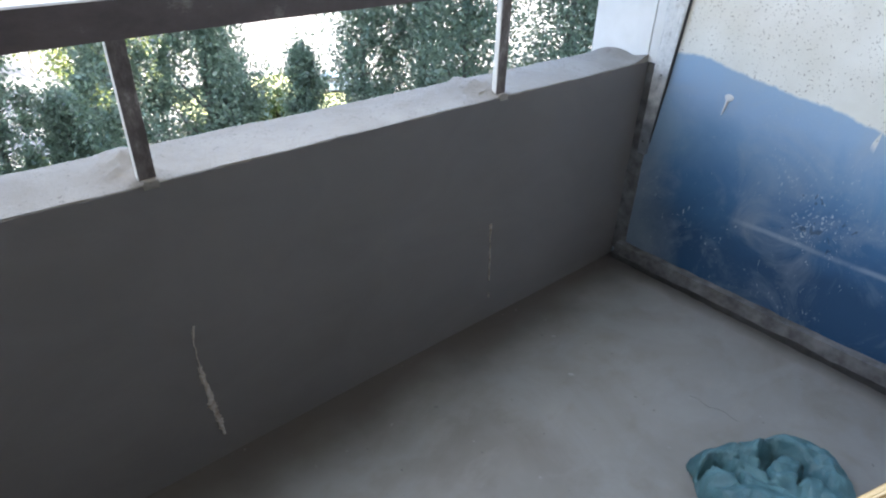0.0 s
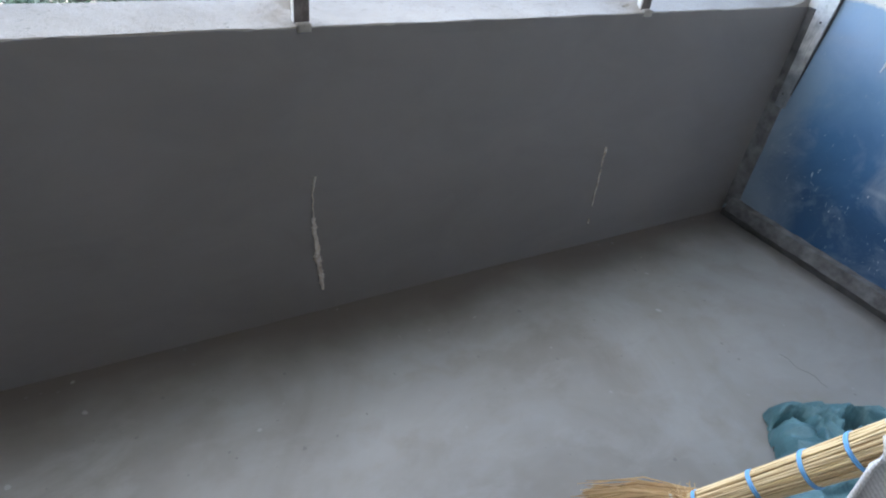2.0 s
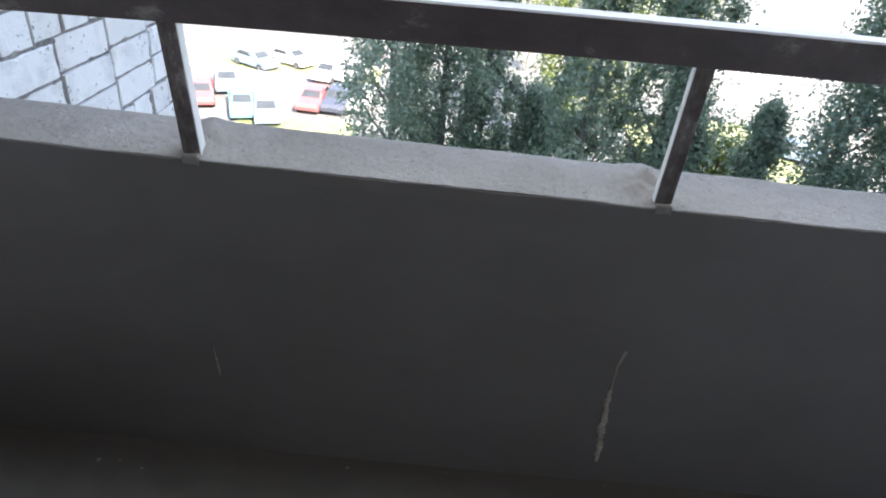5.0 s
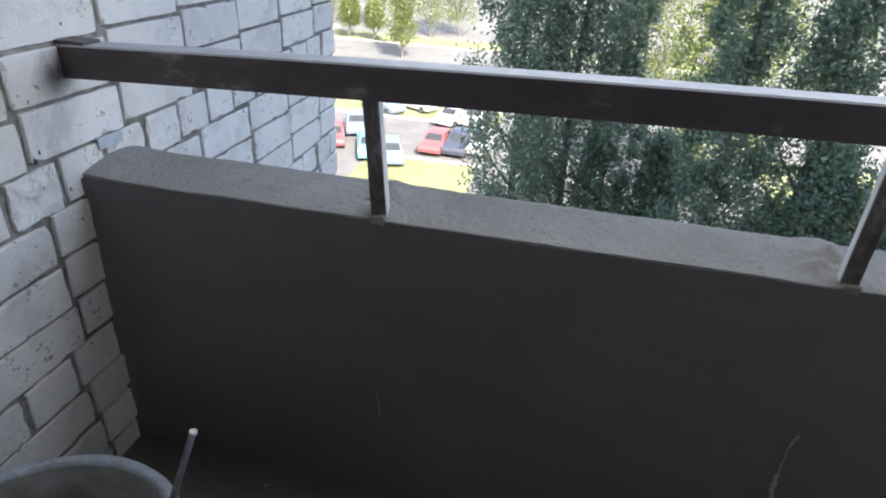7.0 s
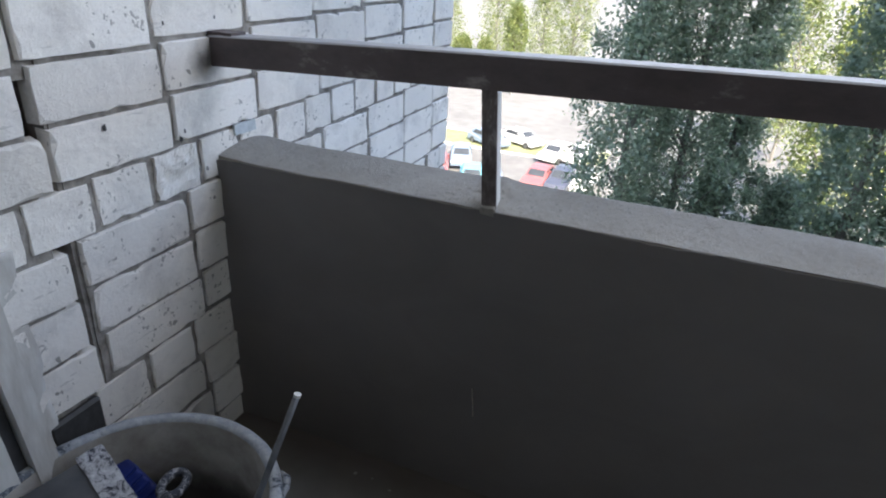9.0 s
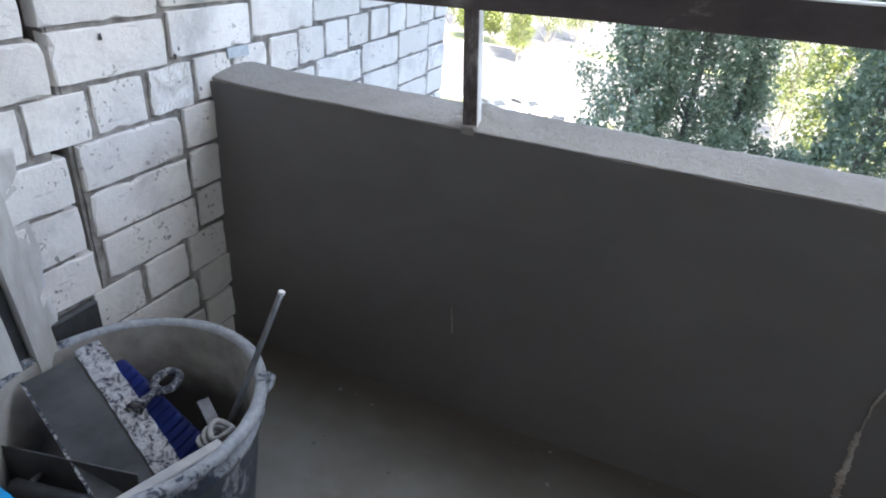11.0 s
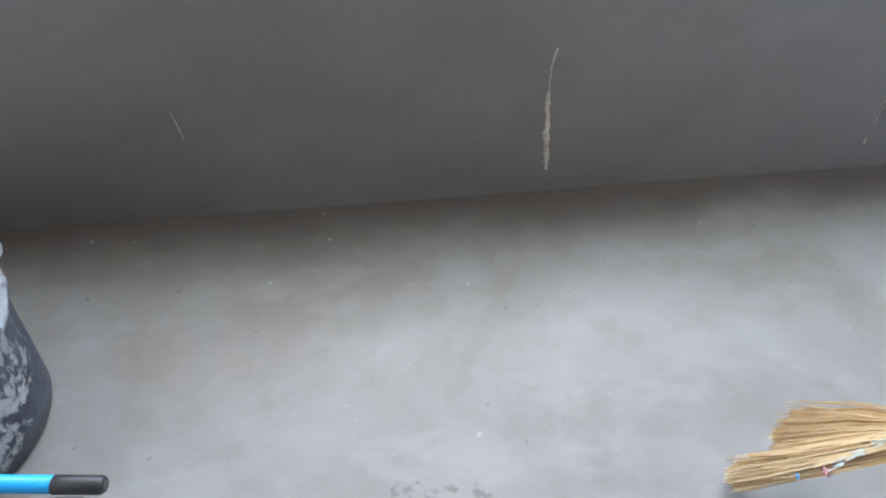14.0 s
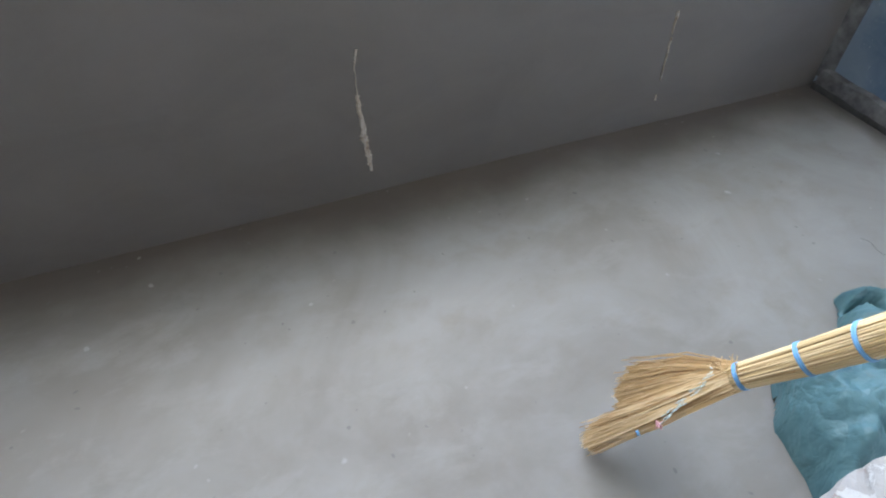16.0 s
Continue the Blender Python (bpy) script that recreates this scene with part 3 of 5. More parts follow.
def tree(x, y, top, radius, z_low, seed, material, clumps, per, leaf, label):
    """A poplar: a tapered trunk, rising limbs and clumps of small leaves along them."""
    rng = np.random.default_rng(seed)
    rnd = random.Random(seed)
    e = empty("tree", (x, y, GROUND))
    tagged(e, label, "tree", "trees of the yard")
    lean = rnd.uniform(-0.4, 0.4)
    trunk = [(x + lean * k / 8 + 0.08 * math.sin(k + seed), y, GROUND + (top - GROUND) * k / 8) for k in range(9)]
    r0 = 0.0075 * (top - GROUND) + 0.03
    bm = sweep(trunk, [r0 * (1 - 0.1 * k) for k in range(9)], 8)
    vs, fs = [], []
    nz_top = top - (top - z_low) * 0.03
    for k in range(clumps):
        f = (k + rnd.random()) / clumps
        z = z_low + (nz_top - z_low) * f
        ang = k * 2.39996 + rnd.uniform(-0.5, 0.5)
        lobe = 0.82 + 0.55 * noise.noise((math.cos(ang) * 1.3 + seed * 7, math.sin(ang) * 1.3, z * 0.45))
        shape = min(1.0, 1.35 * (1 - f) ** 0.4) * lobe
        rr = radius * shape * (rnd.uniform(0.12, 1.0) ** 0.5)
        tx = x + lean * (z - GROUND) / (top - GROUND)
        c = Vector((tx + rr * math.cos(ang), y + rr * math.sin(ang), z + 0.25 * rr))
        if k % 4 == 0:
            s = Vector((tx, y, z - rr * rnd.uniform(0.9, 1.6)))
            mid = s.lerp(c, 0.5) + Vector((0, 0, -0.12 * rr))
            sweep([s, mid, c], [0.02 * radius + 0.02, 0.012 * radius + 0.012, 0.008], 5, bm=bm)
        sp = radius * rnd.uniform(0.10, 0.22)
        leaves(vs, fs, c, (sp, sp, sp * 1.35), int(per * rnd.uniform(0.6, 1.4)), leaf, rng)
    part("trunk", bm, BARK, e)
    crown = new("crown", crown_mesh("crown", vs, fs, material))
    crown.parent = e
    crown.matrix_parent_inverse = e.matrix_basis.inverted()
    return e


def at_az(az, dist):
    return math.sin(radians(az)) * dist - 0.4, math.cos(radians(az)) * dist - 1.0


# bearing from the loggia, distance, top, radius
POPLARS = ((-4.5, 14.0, 3.6, 1.25), (0.5, 14.6, 3.9, 1.2), (4.6, 15.4, 3.4, 0.8), (14.5, 13.2, 3.4, 0.95), (19.2, 14.0, 3.0, 1.15), (9.5, 15.2, -2.9, 0.9), (22.0, 14.2, -2.0, 0.9),
           (29.5, 15.0, -2.1, 0.75), (34.0, 14.5, 3.0, 1.05), (39.0, 14.8, 3.2, 1.1), (44.0, 14.0, 3.2, 1.3), (52.0, 14.6, 3.0, 1.6), (57.5, 16.0, 2.5, 1.4))
for i, (az, dist, top, rad) in enumerate(POPLARS):
    tx, ty = at_az(az, dist)
    tree(tx, ty, top, rad, -9.5, 11 + i, LEAF, int(85 * rad + 26), 340, 0.050, "tall poplar with dense dark green leaves in house shade")
for i, (az, dist, top, rad) in enumerate(((23.4, 18.0, -4.4, 1.3), (26.6, 19.0, -4.3, 1.4), (20.0, 18.0, -5.0, 1.5), (6.0, 19.0, -6.0, 1.6))):
    tx, ty = at_az(az, dist)
    tree(tx, ty, top, rad, GROUND + 1.0, 70 + i, LEAF_SUN, 120, 130, 0.07, "bushy young tree with bright green leaves")
for i, (az, dist, top, rad) in enumerate(((-15.5, 80, -3.0, 1.9), (-18.0, 92, -9.0, 1.6), (-20.2, 94, -9.0, 1.8), (-13, 98, 2.0, 3.0), (-17.2, 104, 3.0, 3.4), (-21.5, 108, 4.0, 3.4), (-10.5, 100, 1, 3.2),
                                          (11.0, 40, 0.5, 2.2), (14.5, 46, 1.5, 2.8), (7.5, 62, 1, 3), (20, 70, 2, 4))):
    tx, ty = at_az(az, dist)
    tree(tx, ty, top, rad, GROUND + 2.0, 40 + i, LEAF_SUN, 110, 80, 0.13, "yellow-green tree lit by the sun across the yard")

# ---- small materials ----
STEEL = simple("scratched_tool_steel", (0.06, 0.064, 0.07), (0.19, 0.195, 0.205), 30, 0.42, 0.6, 0.2)
BLADE = simple("dull_blade_steel", (0.05, 0.053, 0.06), (0.15, 0.155, 0.17), 7, 0.42, 0.7, 0.08, stretch=(1, 1, 2.5))
DARKSTEEL = simple("dark_grey_steel", (0.035, 0.035, 0.037), (0.075, 0.075, 0.078), 30, 0.5, 0.0, 0.2)
BLUEPLASTIC = simple("blue_grip_plastic", (0.006, 0.017, 0.14), (0.014, 0.036, 0.24), 60, 0.4, bumps=0.1)
CYAN = simple("cyan_painted_tube", (0.0, 0.33, 0.72), (0.01, 0.39, 0.80), 8, 0.32, bumps=0.05)
BLACKPLASTIC = simple("black_plastic", (0.012, 0.012, 0.013), (0.03, 0.03, 0.031), 40, 0.5, bumps=0.2)
WHITEPAINT = simple("cracked_white_paint", (0.40, 0.37, 0.33), (0.70, 0.69, 0.66), 34, 0.6, bumps=0.6, stretch=(1, 1, 0.25))
GREYBOARD = simple("dusty_grey_board", (0.20, 0.195, 0.182), (0.31, 0.303, 0.288), 14, 0.85, bumps=0.3)


def make_straw(name, dark, mid, light):
    """Every straw has its own tone."""
    m, nt, b = mat(name, 0.7)
    g = nt.nodes.new("ShaderNodeNewGeometry")
    col = ramp(nt, g.outputs["Random Per Island"], (0.0, dark), (0.35, mid), (1.0, light))
    col = mix(nt, ramp(nt, nz(nt, coords(nt), 30, 4), (0.45, (0, 0, 0)), (0.7, (0.5,) * 3)), col, mid)
    nt.links.new(col, b.inputs["Base Color"])
    return m


STRAW = make_straw("sorghum_straw", (0.32, 0.19, 0.08), (0.59, 0.41, 0.21), (0.86, 0.68, 0.43))
STRAWDARK = make_straw("sorghum_stalk", (0.26, 0.16, 0.07), (0.56, 0.41, 0.21), (0.77, 0.60, 0.36))
TWINE = simple("blue_nylon_twine", (0.10, 0.30, 0.57), (0.17, 0.41, 0.68), 90, 0.5, bumps=0.3)
PINK = simple("pink_twine", (0.6, 0.3, 0.33), (0.7, 0.42, 0.42), 90, 0.6, bumps=0.2)
PALETWINE = simple("pale_twine", (0.50, 0.60, 0.60), (0.66, 0.74, 0.72), 90, 0.7, bumps=0.2)
# black for one block and a crack, and for shade painted in gaps and holes
DARKFILL = simple("black_gap_shade_and_block", (0.025, 0.025, 0.026), (0.06, 0.06, 0.06), 40, 0.6, bumps=0.6)
SLAT = simple("dusty_white_plastic", (0.30, 0.30, 0.30), (0.46, 0.46, 0.455), 30, 0.6, bumps=0.2)
TIN = simple("pale_tin", (0.42, 0.47, 0.5), (0.6, 0.64, 0.66), 60, 0.45, bumps=0.4)
ROPE = simple("dusty_rope", (0.22, 0.22, 0.225), (0.42, 0.415, 0.41), 60, 0.9, bumps=0.5)


def make_bucket_mat():
    m, nt, b = mat("mortar_smeared_black_plastic", 0.5)
    v = coords(nt)
    big = nz(nt, coords(nt, (1, 1, 0.8)), 7, 4, 0.6, 0.6)
    fleck = nz(nt, coords(nt, (1, 1, 0.7)), 48, 6, 0.75, 0.6)
    f = mth(nt, "ADD", mth(nt, "MULTIPLY", big, 0.6), mth(nt, "MULTIPLY", fleck, 0.4))
    # the broad splash of plaster on the side towards the threshold
    gx, gy, gz = axes(nt)
    off = mth(nt, "ADD", mth(nt, "POWER", mth(nt, "MULTIPLY", mth(nt, "ADD", gy, 0.625), 11.0), 2.0), mth(nt, "POWER", mth(nt, "MULTIPLY", mth(nt, "SUBTRACT", gz, 0.11), 14.0), 2.0))
    f = mth(nt, "ADD", f, mth(nt, "MULTIPLY", band(nt, off, 1.3, 0.2), mth(nt, "MULTIPLY", band(nt, gx, -1.1, -1.0), 0.085)))
    base = ramp(nt, nz(nt, v, 14, 5, 0.7), (0.35, (0.020, 0.028, 0.042)), (0.7, (0.075, 0.095, 0.125)))
    x, y, z = axes(nt)
    rim = band(nt, z, 0.225, 0.268)
    smear = ramp(nt, mth(nt, "ADD", f, mth(nt, "MULTIPLY", rim, 0.075)), (0.515, (0, 0, 0)), (0.545, (0.8,) * 3), (0.7, (0.95,) * 3))
    col = mix(nt, smear, base, ramp(nt, nz(nt, v, 60, 4, 0.7), (0.3, (0.25, 0.27, 0.295)), (0.7, (0.47, 0.485, 0.50))))
    nt.links.new(col, b.inputs["Base Color"])
    nt.links.new(ramp(nt, smear, (0, (0.42,) * 3), (1, (0.9,) * 3)), b.inputs["Roughness"])
    bump(nt, b, smear, 0.5, 0.003)
    return m


def make_inside_mat():
    m, nt, b = mat("dried_mortar_film", 0.9)
    v = coords(nt)
    x, y, z = axes(nt)
    f = nz(nt, v, 7, 5, 0.6)
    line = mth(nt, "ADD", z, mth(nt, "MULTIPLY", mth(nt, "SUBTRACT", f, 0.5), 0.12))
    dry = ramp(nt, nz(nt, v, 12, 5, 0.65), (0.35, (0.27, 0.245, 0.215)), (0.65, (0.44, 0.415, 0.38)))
    # dark below the uneven line, pale mortar film above it
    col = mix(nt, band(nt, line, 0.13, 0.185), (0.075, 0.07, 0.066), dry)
    nt.links.new(col, b.inputs["Base Color"])
    bump(nt, b, f, 0.3, 0.003)
    return m


def make_speckled(name="plaster_crusted_steel", lift=0.0):
    m, nt, b = mat(name, 0.7, 0.2)
    f = nz(nt, coords(nt), 75, 5, 0.75, 0.6)
    col = ramp(nt, f, (0.40 + lift, (0.035, 0.04, 0.055)), (0.48 + lift, (0.33, 0.33, 0.345)), (0.68 + lift, (0.58, 0.58, 0.60)))
    nt.links.new(col, b.inputs["Base Color"])
    bump(nt, b, f, 0.5, 0.003)
    return m


def make_sack():
    m, nt, b = mat("teal_woven_sack_film", 0.5)
    v = coords(nt)
    f = nz(nt, v, 9, 5, 0.6)
    w = nz(nt, coords(nt, (1, 1, 3)), 160, 2)
    col = ramp(nt, f, (0.3, (0.042, 0.115, 0.138)), (0.7, (0.095, 0.21, 0.235)))
    nt.links.new(col, b.inputs["Base Color"])
    fold = mth(nt, "ABSOLUTE", mth(nt, "SUBTRACT", nz(nt, coords(nt, (1, 1.6, 1)), 9, 3, 0.5, 0.8), 0.5))
    fold2 = mth(nt, "ABSOLUTE", mth(nt, "SUBTRACT", nz(nt, coords(nt, (1.5, 1, 1)), 42, 2, 0.5, 0.6), 0.5))
    relief = mth(nt, "ADD", mth(nt, "MULTIPLY", fold, 5.0), mth(nt, "MULTIPLY", fold2, 0.8))
    bump(nt, b, mth(nt, "ADD", relief, mth(nt, "MULTIPLY", w, 0.10)), 0.5, 0.008)
    return m


def make_knit():
    m, nt, b = mat("white_cotton_knit", 0.95)
    x, y, z = axes(nt)
    # ribs across the broom handle, a few millimetres apart
    run = mth(nt, "ADD", mth(nt, "ADD", mth(nt, "MULTIPLY", x, 0.50), mth(nt, "MULTIPLY", y, -0.40)), mth(nt, "MULTIPLY", z, 0.77))
    rib = mth(nt, "SINE", mth(nt, "MULTIPLY", run, 1450.0))
    stitch = nz(nt, coords(nt), 420, 2)
    f = mth(nt, "ADD", mth(nt, "MULTIPLY", rib, 0.25), stitch)
    col = ramp(nt, f, (0.2, (0.54, 0.525, 0.515)), (0.7, (0.70, 0.685, 0.675)))
    col = mix(nt, ramp(nt, nz(nt, coords(nt), 26, 4), (0.5, (0, 0, 0)), (0.75, (0.5,) * 3)), col, (0.46, 0.44, 0.42))
    nt.links.new(col, b.inputs["Base Color"])
    bump(nt, b, f, 0.5, 0.002)
    return m


def make_sill():
    m, nt, b = mat("chipped_white_threshold_paint", 0.6)
    v = coords(nt)
    x, y, z = axes(nt)
    f = nz(nt, v, 24, 6, 0.7, 0.8)
    near = band(nt, y, -1.12, -1.04)
    chip = ramp(nt, mth(nt, "ADD", f, mth(nt, "MULTIPLY", near, 0.10)), (0.58, (0, 0, 0)), (0.6, (1, 1, 1)))
    under = ramp(nt, nz(nt, v, 11, 3), (0.62, (0.46, 0.45, 0.44)), (0.66, (0.32, 0.22, 0.19)))
    col = mix(nt, chip, (0.62, 0.62, 0.61), under)
    nt.links.new(col, b.inputs["Base Color"])
    bump(nt, b, mth(nt, "ADD", mth(nt, "MULTIPLY", chip, -1.0), nz(nt, v, 60, 3)), 0.6, 0.004)
    return m


def make_batten():
    """Pale paint worn off to grey cement smears lower down, dimmer light put into the grey."""
    m, nt, b = mat("worn_dimmed_batten_paint", 0.75)
    v = coords(nt)
    x, y, z = axes(nt)
    wear_dim = band(nt, mth(nt, "ADD", z, mth(nt, "MULTIPLY", mth(nt, "SUBTRACT", nz(nt, v, 13, 5, 0.65), 0.5), 0.4)), 0.50, 0.70)
    pale = ramp(nt, nz(nt, v, 45, 5, 0.7), (0.30, (0.42, 0.415, 0.40)), (0.45, (0.62, 0.615, 0.60)), (0.7, (0.70, 0.69, 0.67)))
    grey = ramp(nt, nz(nt, v, 30, 4), (0.3, (0.12, 0.13, 0.14)), (0.7, (0.20, 0.215, 0.23)))
    nt.links.new(mix(nt, wear_dim, grey, pale), b.inputs["Base Color"])
    bump(nt, b, nz(nt, v, 60, 5), 0.5, 0.003)
    return m


BATTEN = make_batten()
BUCKET, INSIDE, SPECKLED, SACK, KNIT, SILL = make_bucket_mat(), make_inside_mat(), make_speckled(), make_sack(), make_knit(), make_sill()
SPATTERED = make_speckled("plaster_spattered_dark_grip", 0.1)

# ---- loggia details ----
sill_bm = rough_box((DOOR0, BACK - 0.402, -0.05), (DOOR1, BACK + 0.006, 0.268), 0.012, 0.006, 22.0, 4.0)
for v in sill_bm.verts:
    # broken plaster swells out towards the jamb
    if v.co.y > BACK - 0.02:
        v.co.y += max(-0.025, min(0.016, -0.020 + 0.217 * (v.co.x - 0.15)))
structure(part("threshold", sill_bm, SILL), "door threshold in chipped white paint over old red", "threshold")


def scrape(pts, name="scrape"):
    """A torn streak in the plaster: (x, z, half width) along its length."""
    bm = bmesh.new()
    rows = []
    n = len(pts) - 1
    steps = 64
    for i in range(steps + 1):
        u = i / steps * n
        k = min(int(u), n - 1)
        w = u - k
        x, z, h = [pts[k][j] * (1 - w) + pts[k + 1][j] * w for j in range(3)]
        x += 0.003 * noise.noise((z * 40, x, 1))
        hl = h * (0.55 + 1.4 * abs(noise.noise((z * 110, 5, x))))
        hr = h * (0.55 + 1.4 * abs(noise.noise((z * 95, 9, x))))
        d = 0.0015 + 0.0015 * noise.noise((z * 55, 2, 2))
        rows.append([bm.verts.new((x - hl, -0.0005, z)), bm.verts.new((x - hl * 0.5, -0.003 - d, z)), bm.verts.new((x + hr * 0.5, -0.003 - d, z)), bm.verts.new((x + hr, -0.0005, z))])
    for a, b in zip(rows, rows[1:]):
        for j in range(3):
            bm.faces.new((a[j], b[j], b[j + 1], a[j + 1]))
    return part(name, bm, SCRAPE, parapet_ob, "pale bare scrape under a railing post")


scrape([(0.016, 0.378, 0.0035), (0.010, 0.345, 0.0022), (0.008, 0.29, 0.0015), (0.010, 0.272, 0.002)])
scrape([(0.009, 0.275, 0.0065), (0.012, 0.235, 0.008), (0.018, 0.17, 0.0085), (0.023, 0.115, 0.0075), (0.030, 0.066, 0.005)])
scrape([(0.834, 0.332, 0.0055), (0.834, 0.305, 0.004), (0.836, 0.27, 0.0012)])
scrape([(0.837, 0.262, 0.0022), (0.840, 0.21, 0.0016), (0.843, 0.14, 0.001)])
scrape([(0.845, 0.095, 0.0022), (0.846, 0.078, 0.0015)])
scrape([(-0.786, 0.285, 0.0004), (-0.782, 0.25, 0.0010), (-0.780, 0.215, 0.0006)])

# batten, plinth and pier on the painted wall
batten = empty("wall_batten", (XR, -0.03, 0.02))
tagged(batten, "white-painted batten screwed along the corner, grey lower down", "batten")
board = rough_box((XR - 0.013, -1.0, 0.40), (XR + 0.001, 0.0, CEIL - 0.02), 0.022, 0.0014, 12, 2.0)
# proud black strip painted in for the shadow line beside the board
gap = rough_box((XR - 0.008, -1.0, 0.44), (XR + 0.001, 0.0, CEIL - 0.02), 0.022, 0.0008, 12, 6.0)
for bm, left, wide in ((board, 0.0, 1.0), (gap, 1.0, 0.0)):
    for v in bm.verts:
        # tapers downwards; u runs from the corner side to the wall side
        u = -v.co.y
        near, away = -0.030, -0.060 - 0.075 * max(0.0, min(v.co.z, 1.0) - 0.42)
        v.co.y = near + (away - near) * u if wide else away - 0.0005 - 0.004 * u * min(1.0, max(0.05, (v.co.z - 0.44) / 0.2))
part("board", board, BATTEN, batten)
part("shadow_gap", gap, DARKFILL, batten, "thin black strip painting the shadow in the crack along the batten")
part("plaster_strip", rough_box((XR - 0.005, -0.050, 0.03), (XR + 0.001, -0.001, H - 0.004), 0.02, 0.002, 10, 3.0), PLINTH, batten, "grey plaster between batten and corner")
part("upper_strip", rough_box((XR - 0.004, -0.034, H - 0.002), (XR + 0.001, 0.003, CEIL - 0.02), 0.02, 0.002, 10, 4.0), WHITEWALL, batten, "limewash between batten and corner")
for z in (0.44, 0.655, 0.87, 1.1):
    bm = bmesh.new()
    bmesh.ops.create_uvsphere(bm, u_segments=10, v_segments=6, radius=0.0035, matrix=Matrix.Translation((XR - 0.0135, -0.058 if z > 0.5 else -0.042, z)) @ Matrix.Diagonal((0.4, 1, 1, 1)))
    part("screw", bm, DARKSTEEL, batten)
structure(part("plinth", rough_box((XR - 0.032, BACK, 0.022), (XR + 0.001, -0.03, 0.066), 0.02, 0.004, 16, 6.0), PLINTH), "chipped cement skirting with a dark crack under it", "skirting")
# black strip added as the shade in the slot below the skirting
structure(part("skirting_gap", rough_box((XR - 0.030, BACK, 0.001), (XR + 0.001, -0.02, 0.0215), 0.02, 0.003, 20, 9.0), DARKFILL), "black strip painting the shade of the gap under the skirting", "skirting")
structure(part("wall_pier", rough_box((XR - 0.006, 0.004, H - 0.02), (XR + 0.002, 0.214, CEIL), 0.05, 0.002, 8, 8.0), WHITEWALL), "white limewashed end of the side wall", "wall")
# lump of old paint on the blue wall, with a run below it
bm = bmesh.new()
bmesh.ops.create_uvsphere(bm, u_segments=12, v_segments=8, radius=0.012, matrix=Matrix.Translation((XR - 0.001, -0.272, 0.638)) @ Matrix.Diagonal((0.35, 1.1, 0.8, 1)))
sweep([(XR - 0.001, -0.270, 0.632), (XR - 0.002, -0.266, 0.605), (XR - 0.001, -0.262, 0.585)], [0.005, 0.003, 0.001], 6, bm=bm)
part("paint_drip", bm, WHITEWALL, blue_ob, "cream paint drip")

# ---- door leaf folded back against the bricks ----


def door_leaf():
    e = empty("balcony_door", (XL + 0.04, -0.75, 0.0))
    tagged(e, "white-painted wooden balcony door opened against the brick wall", "door")

    def bar(name, lo, hi, material, label="", seed=0.0):
        bm = rough_box(lo, hi, 0.045, 0.0012, 14, seed)
        for v in bm.verts:
            v.co.y -= 0.065 * (v.co.z - 0.25)
        part(name, bm, material, e, label)
    bar("stile", (XL + 0.004, -0.528, 0.002), (XL + 0.028, -0.488, 1.9), WHITEPAINT, "stile with cracked white paint", 1.0)
    bar("rebate", (XL + 0.002, -0.553, 0.004), (XL + 0.012, -0.530, 1.9), DARKSTEEL, "dark strip in the rebate", 2.0)
    bar("panel", (XL + 0.004, -0.95, 0.002), (XL + 0.026, -0.555, 1.9), WHITEPAINT, "", 3.0)
    bar("rail", (XL + 0.028, -0.93, 0.35), (XL + 0.036, -0.58, 0.45), WHITEPAINT, "", 4.0)


door_leaf()

# ---- bucket with tools ----
BC = Vector((-1.163, -0.535, 0.0))


def bucket():
    e = empty("mortar_bucket", BC)
    tagged(e, "black plastic mortar bucket smeared with dried grey plaster", "bucket")
    wob = Matrix.Translation(BC) @ Matrix.Diagonal((0.955, 1.0, 1.035, 1))
    bm = lathe([(0.0, 0.002), (0.19, 0.002), (0.198, 0.008), (0.203, 0.05), (0.214, 0.15), (0.222, 0.222), (0.224, 0.225)], 64)
    bmesh.ops.transform(bm, matrix=wob, verts=bm.verts)
    part("body", bm, BUCKET, e, "", True)
    bm = lathe([(0.224, 0.225), (0.231, 0.228), (0.231, 0.238), (0.226, 0.242), (0.227, 0.262), (0.236, 0.265), (0.240, 0.272), (0.238, 0.281), (0.229, 0.285), (0.220, 0.283), (0.217, 0.276)], 72)
    for v in bm.verts:
        v.co += noise.noise_vector(v.co * 30) * 0.0018
    bmesh.ops.transform(bm, matrix=wob, verts=bm.verts)
    part("rim", bm, BUCKET, e, "grey rim crusted with plaster", True)
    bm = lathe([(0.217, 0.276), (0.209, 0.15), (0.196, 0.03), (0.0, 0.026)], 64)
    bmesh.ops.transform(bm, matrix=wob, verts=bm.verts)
    part("inside", bm, INSIDE, e, "inside wall with dried mortar film above, dark below", True)
    # ear of the carrying bow
    bm = sweep([BC + Vector((0.957 * r * math.cos(radians(a)), r * math.sin(radians(a)), z)) for a, r, z in ((36, 0.236, 0.272), (42, 0.244, 0.268), (49, 0.249, 0.258), (56, 0.246, 0.243), (62, 0.236, 0.232))], [0.004, 0.007, 0.008, 0.007, 0.004], 8)
    part("ear", bm, BUCKET, e)
    bm = sweep([BC + Vector((0.045, -0.238, 0.216)), BC + Vector((0.11, -0.214, 0.228)), BC + Vector((0.165, -0.17, 0.236)), BC + Vector((0.190, -0.135, 0.246))], [0.006, 0.011, 0.010, 0.004], 8, squash=0.5)
    part("bow_grip", bm, CEMENT, e, "crusted plastic lip of the carrying bow")


bucket()


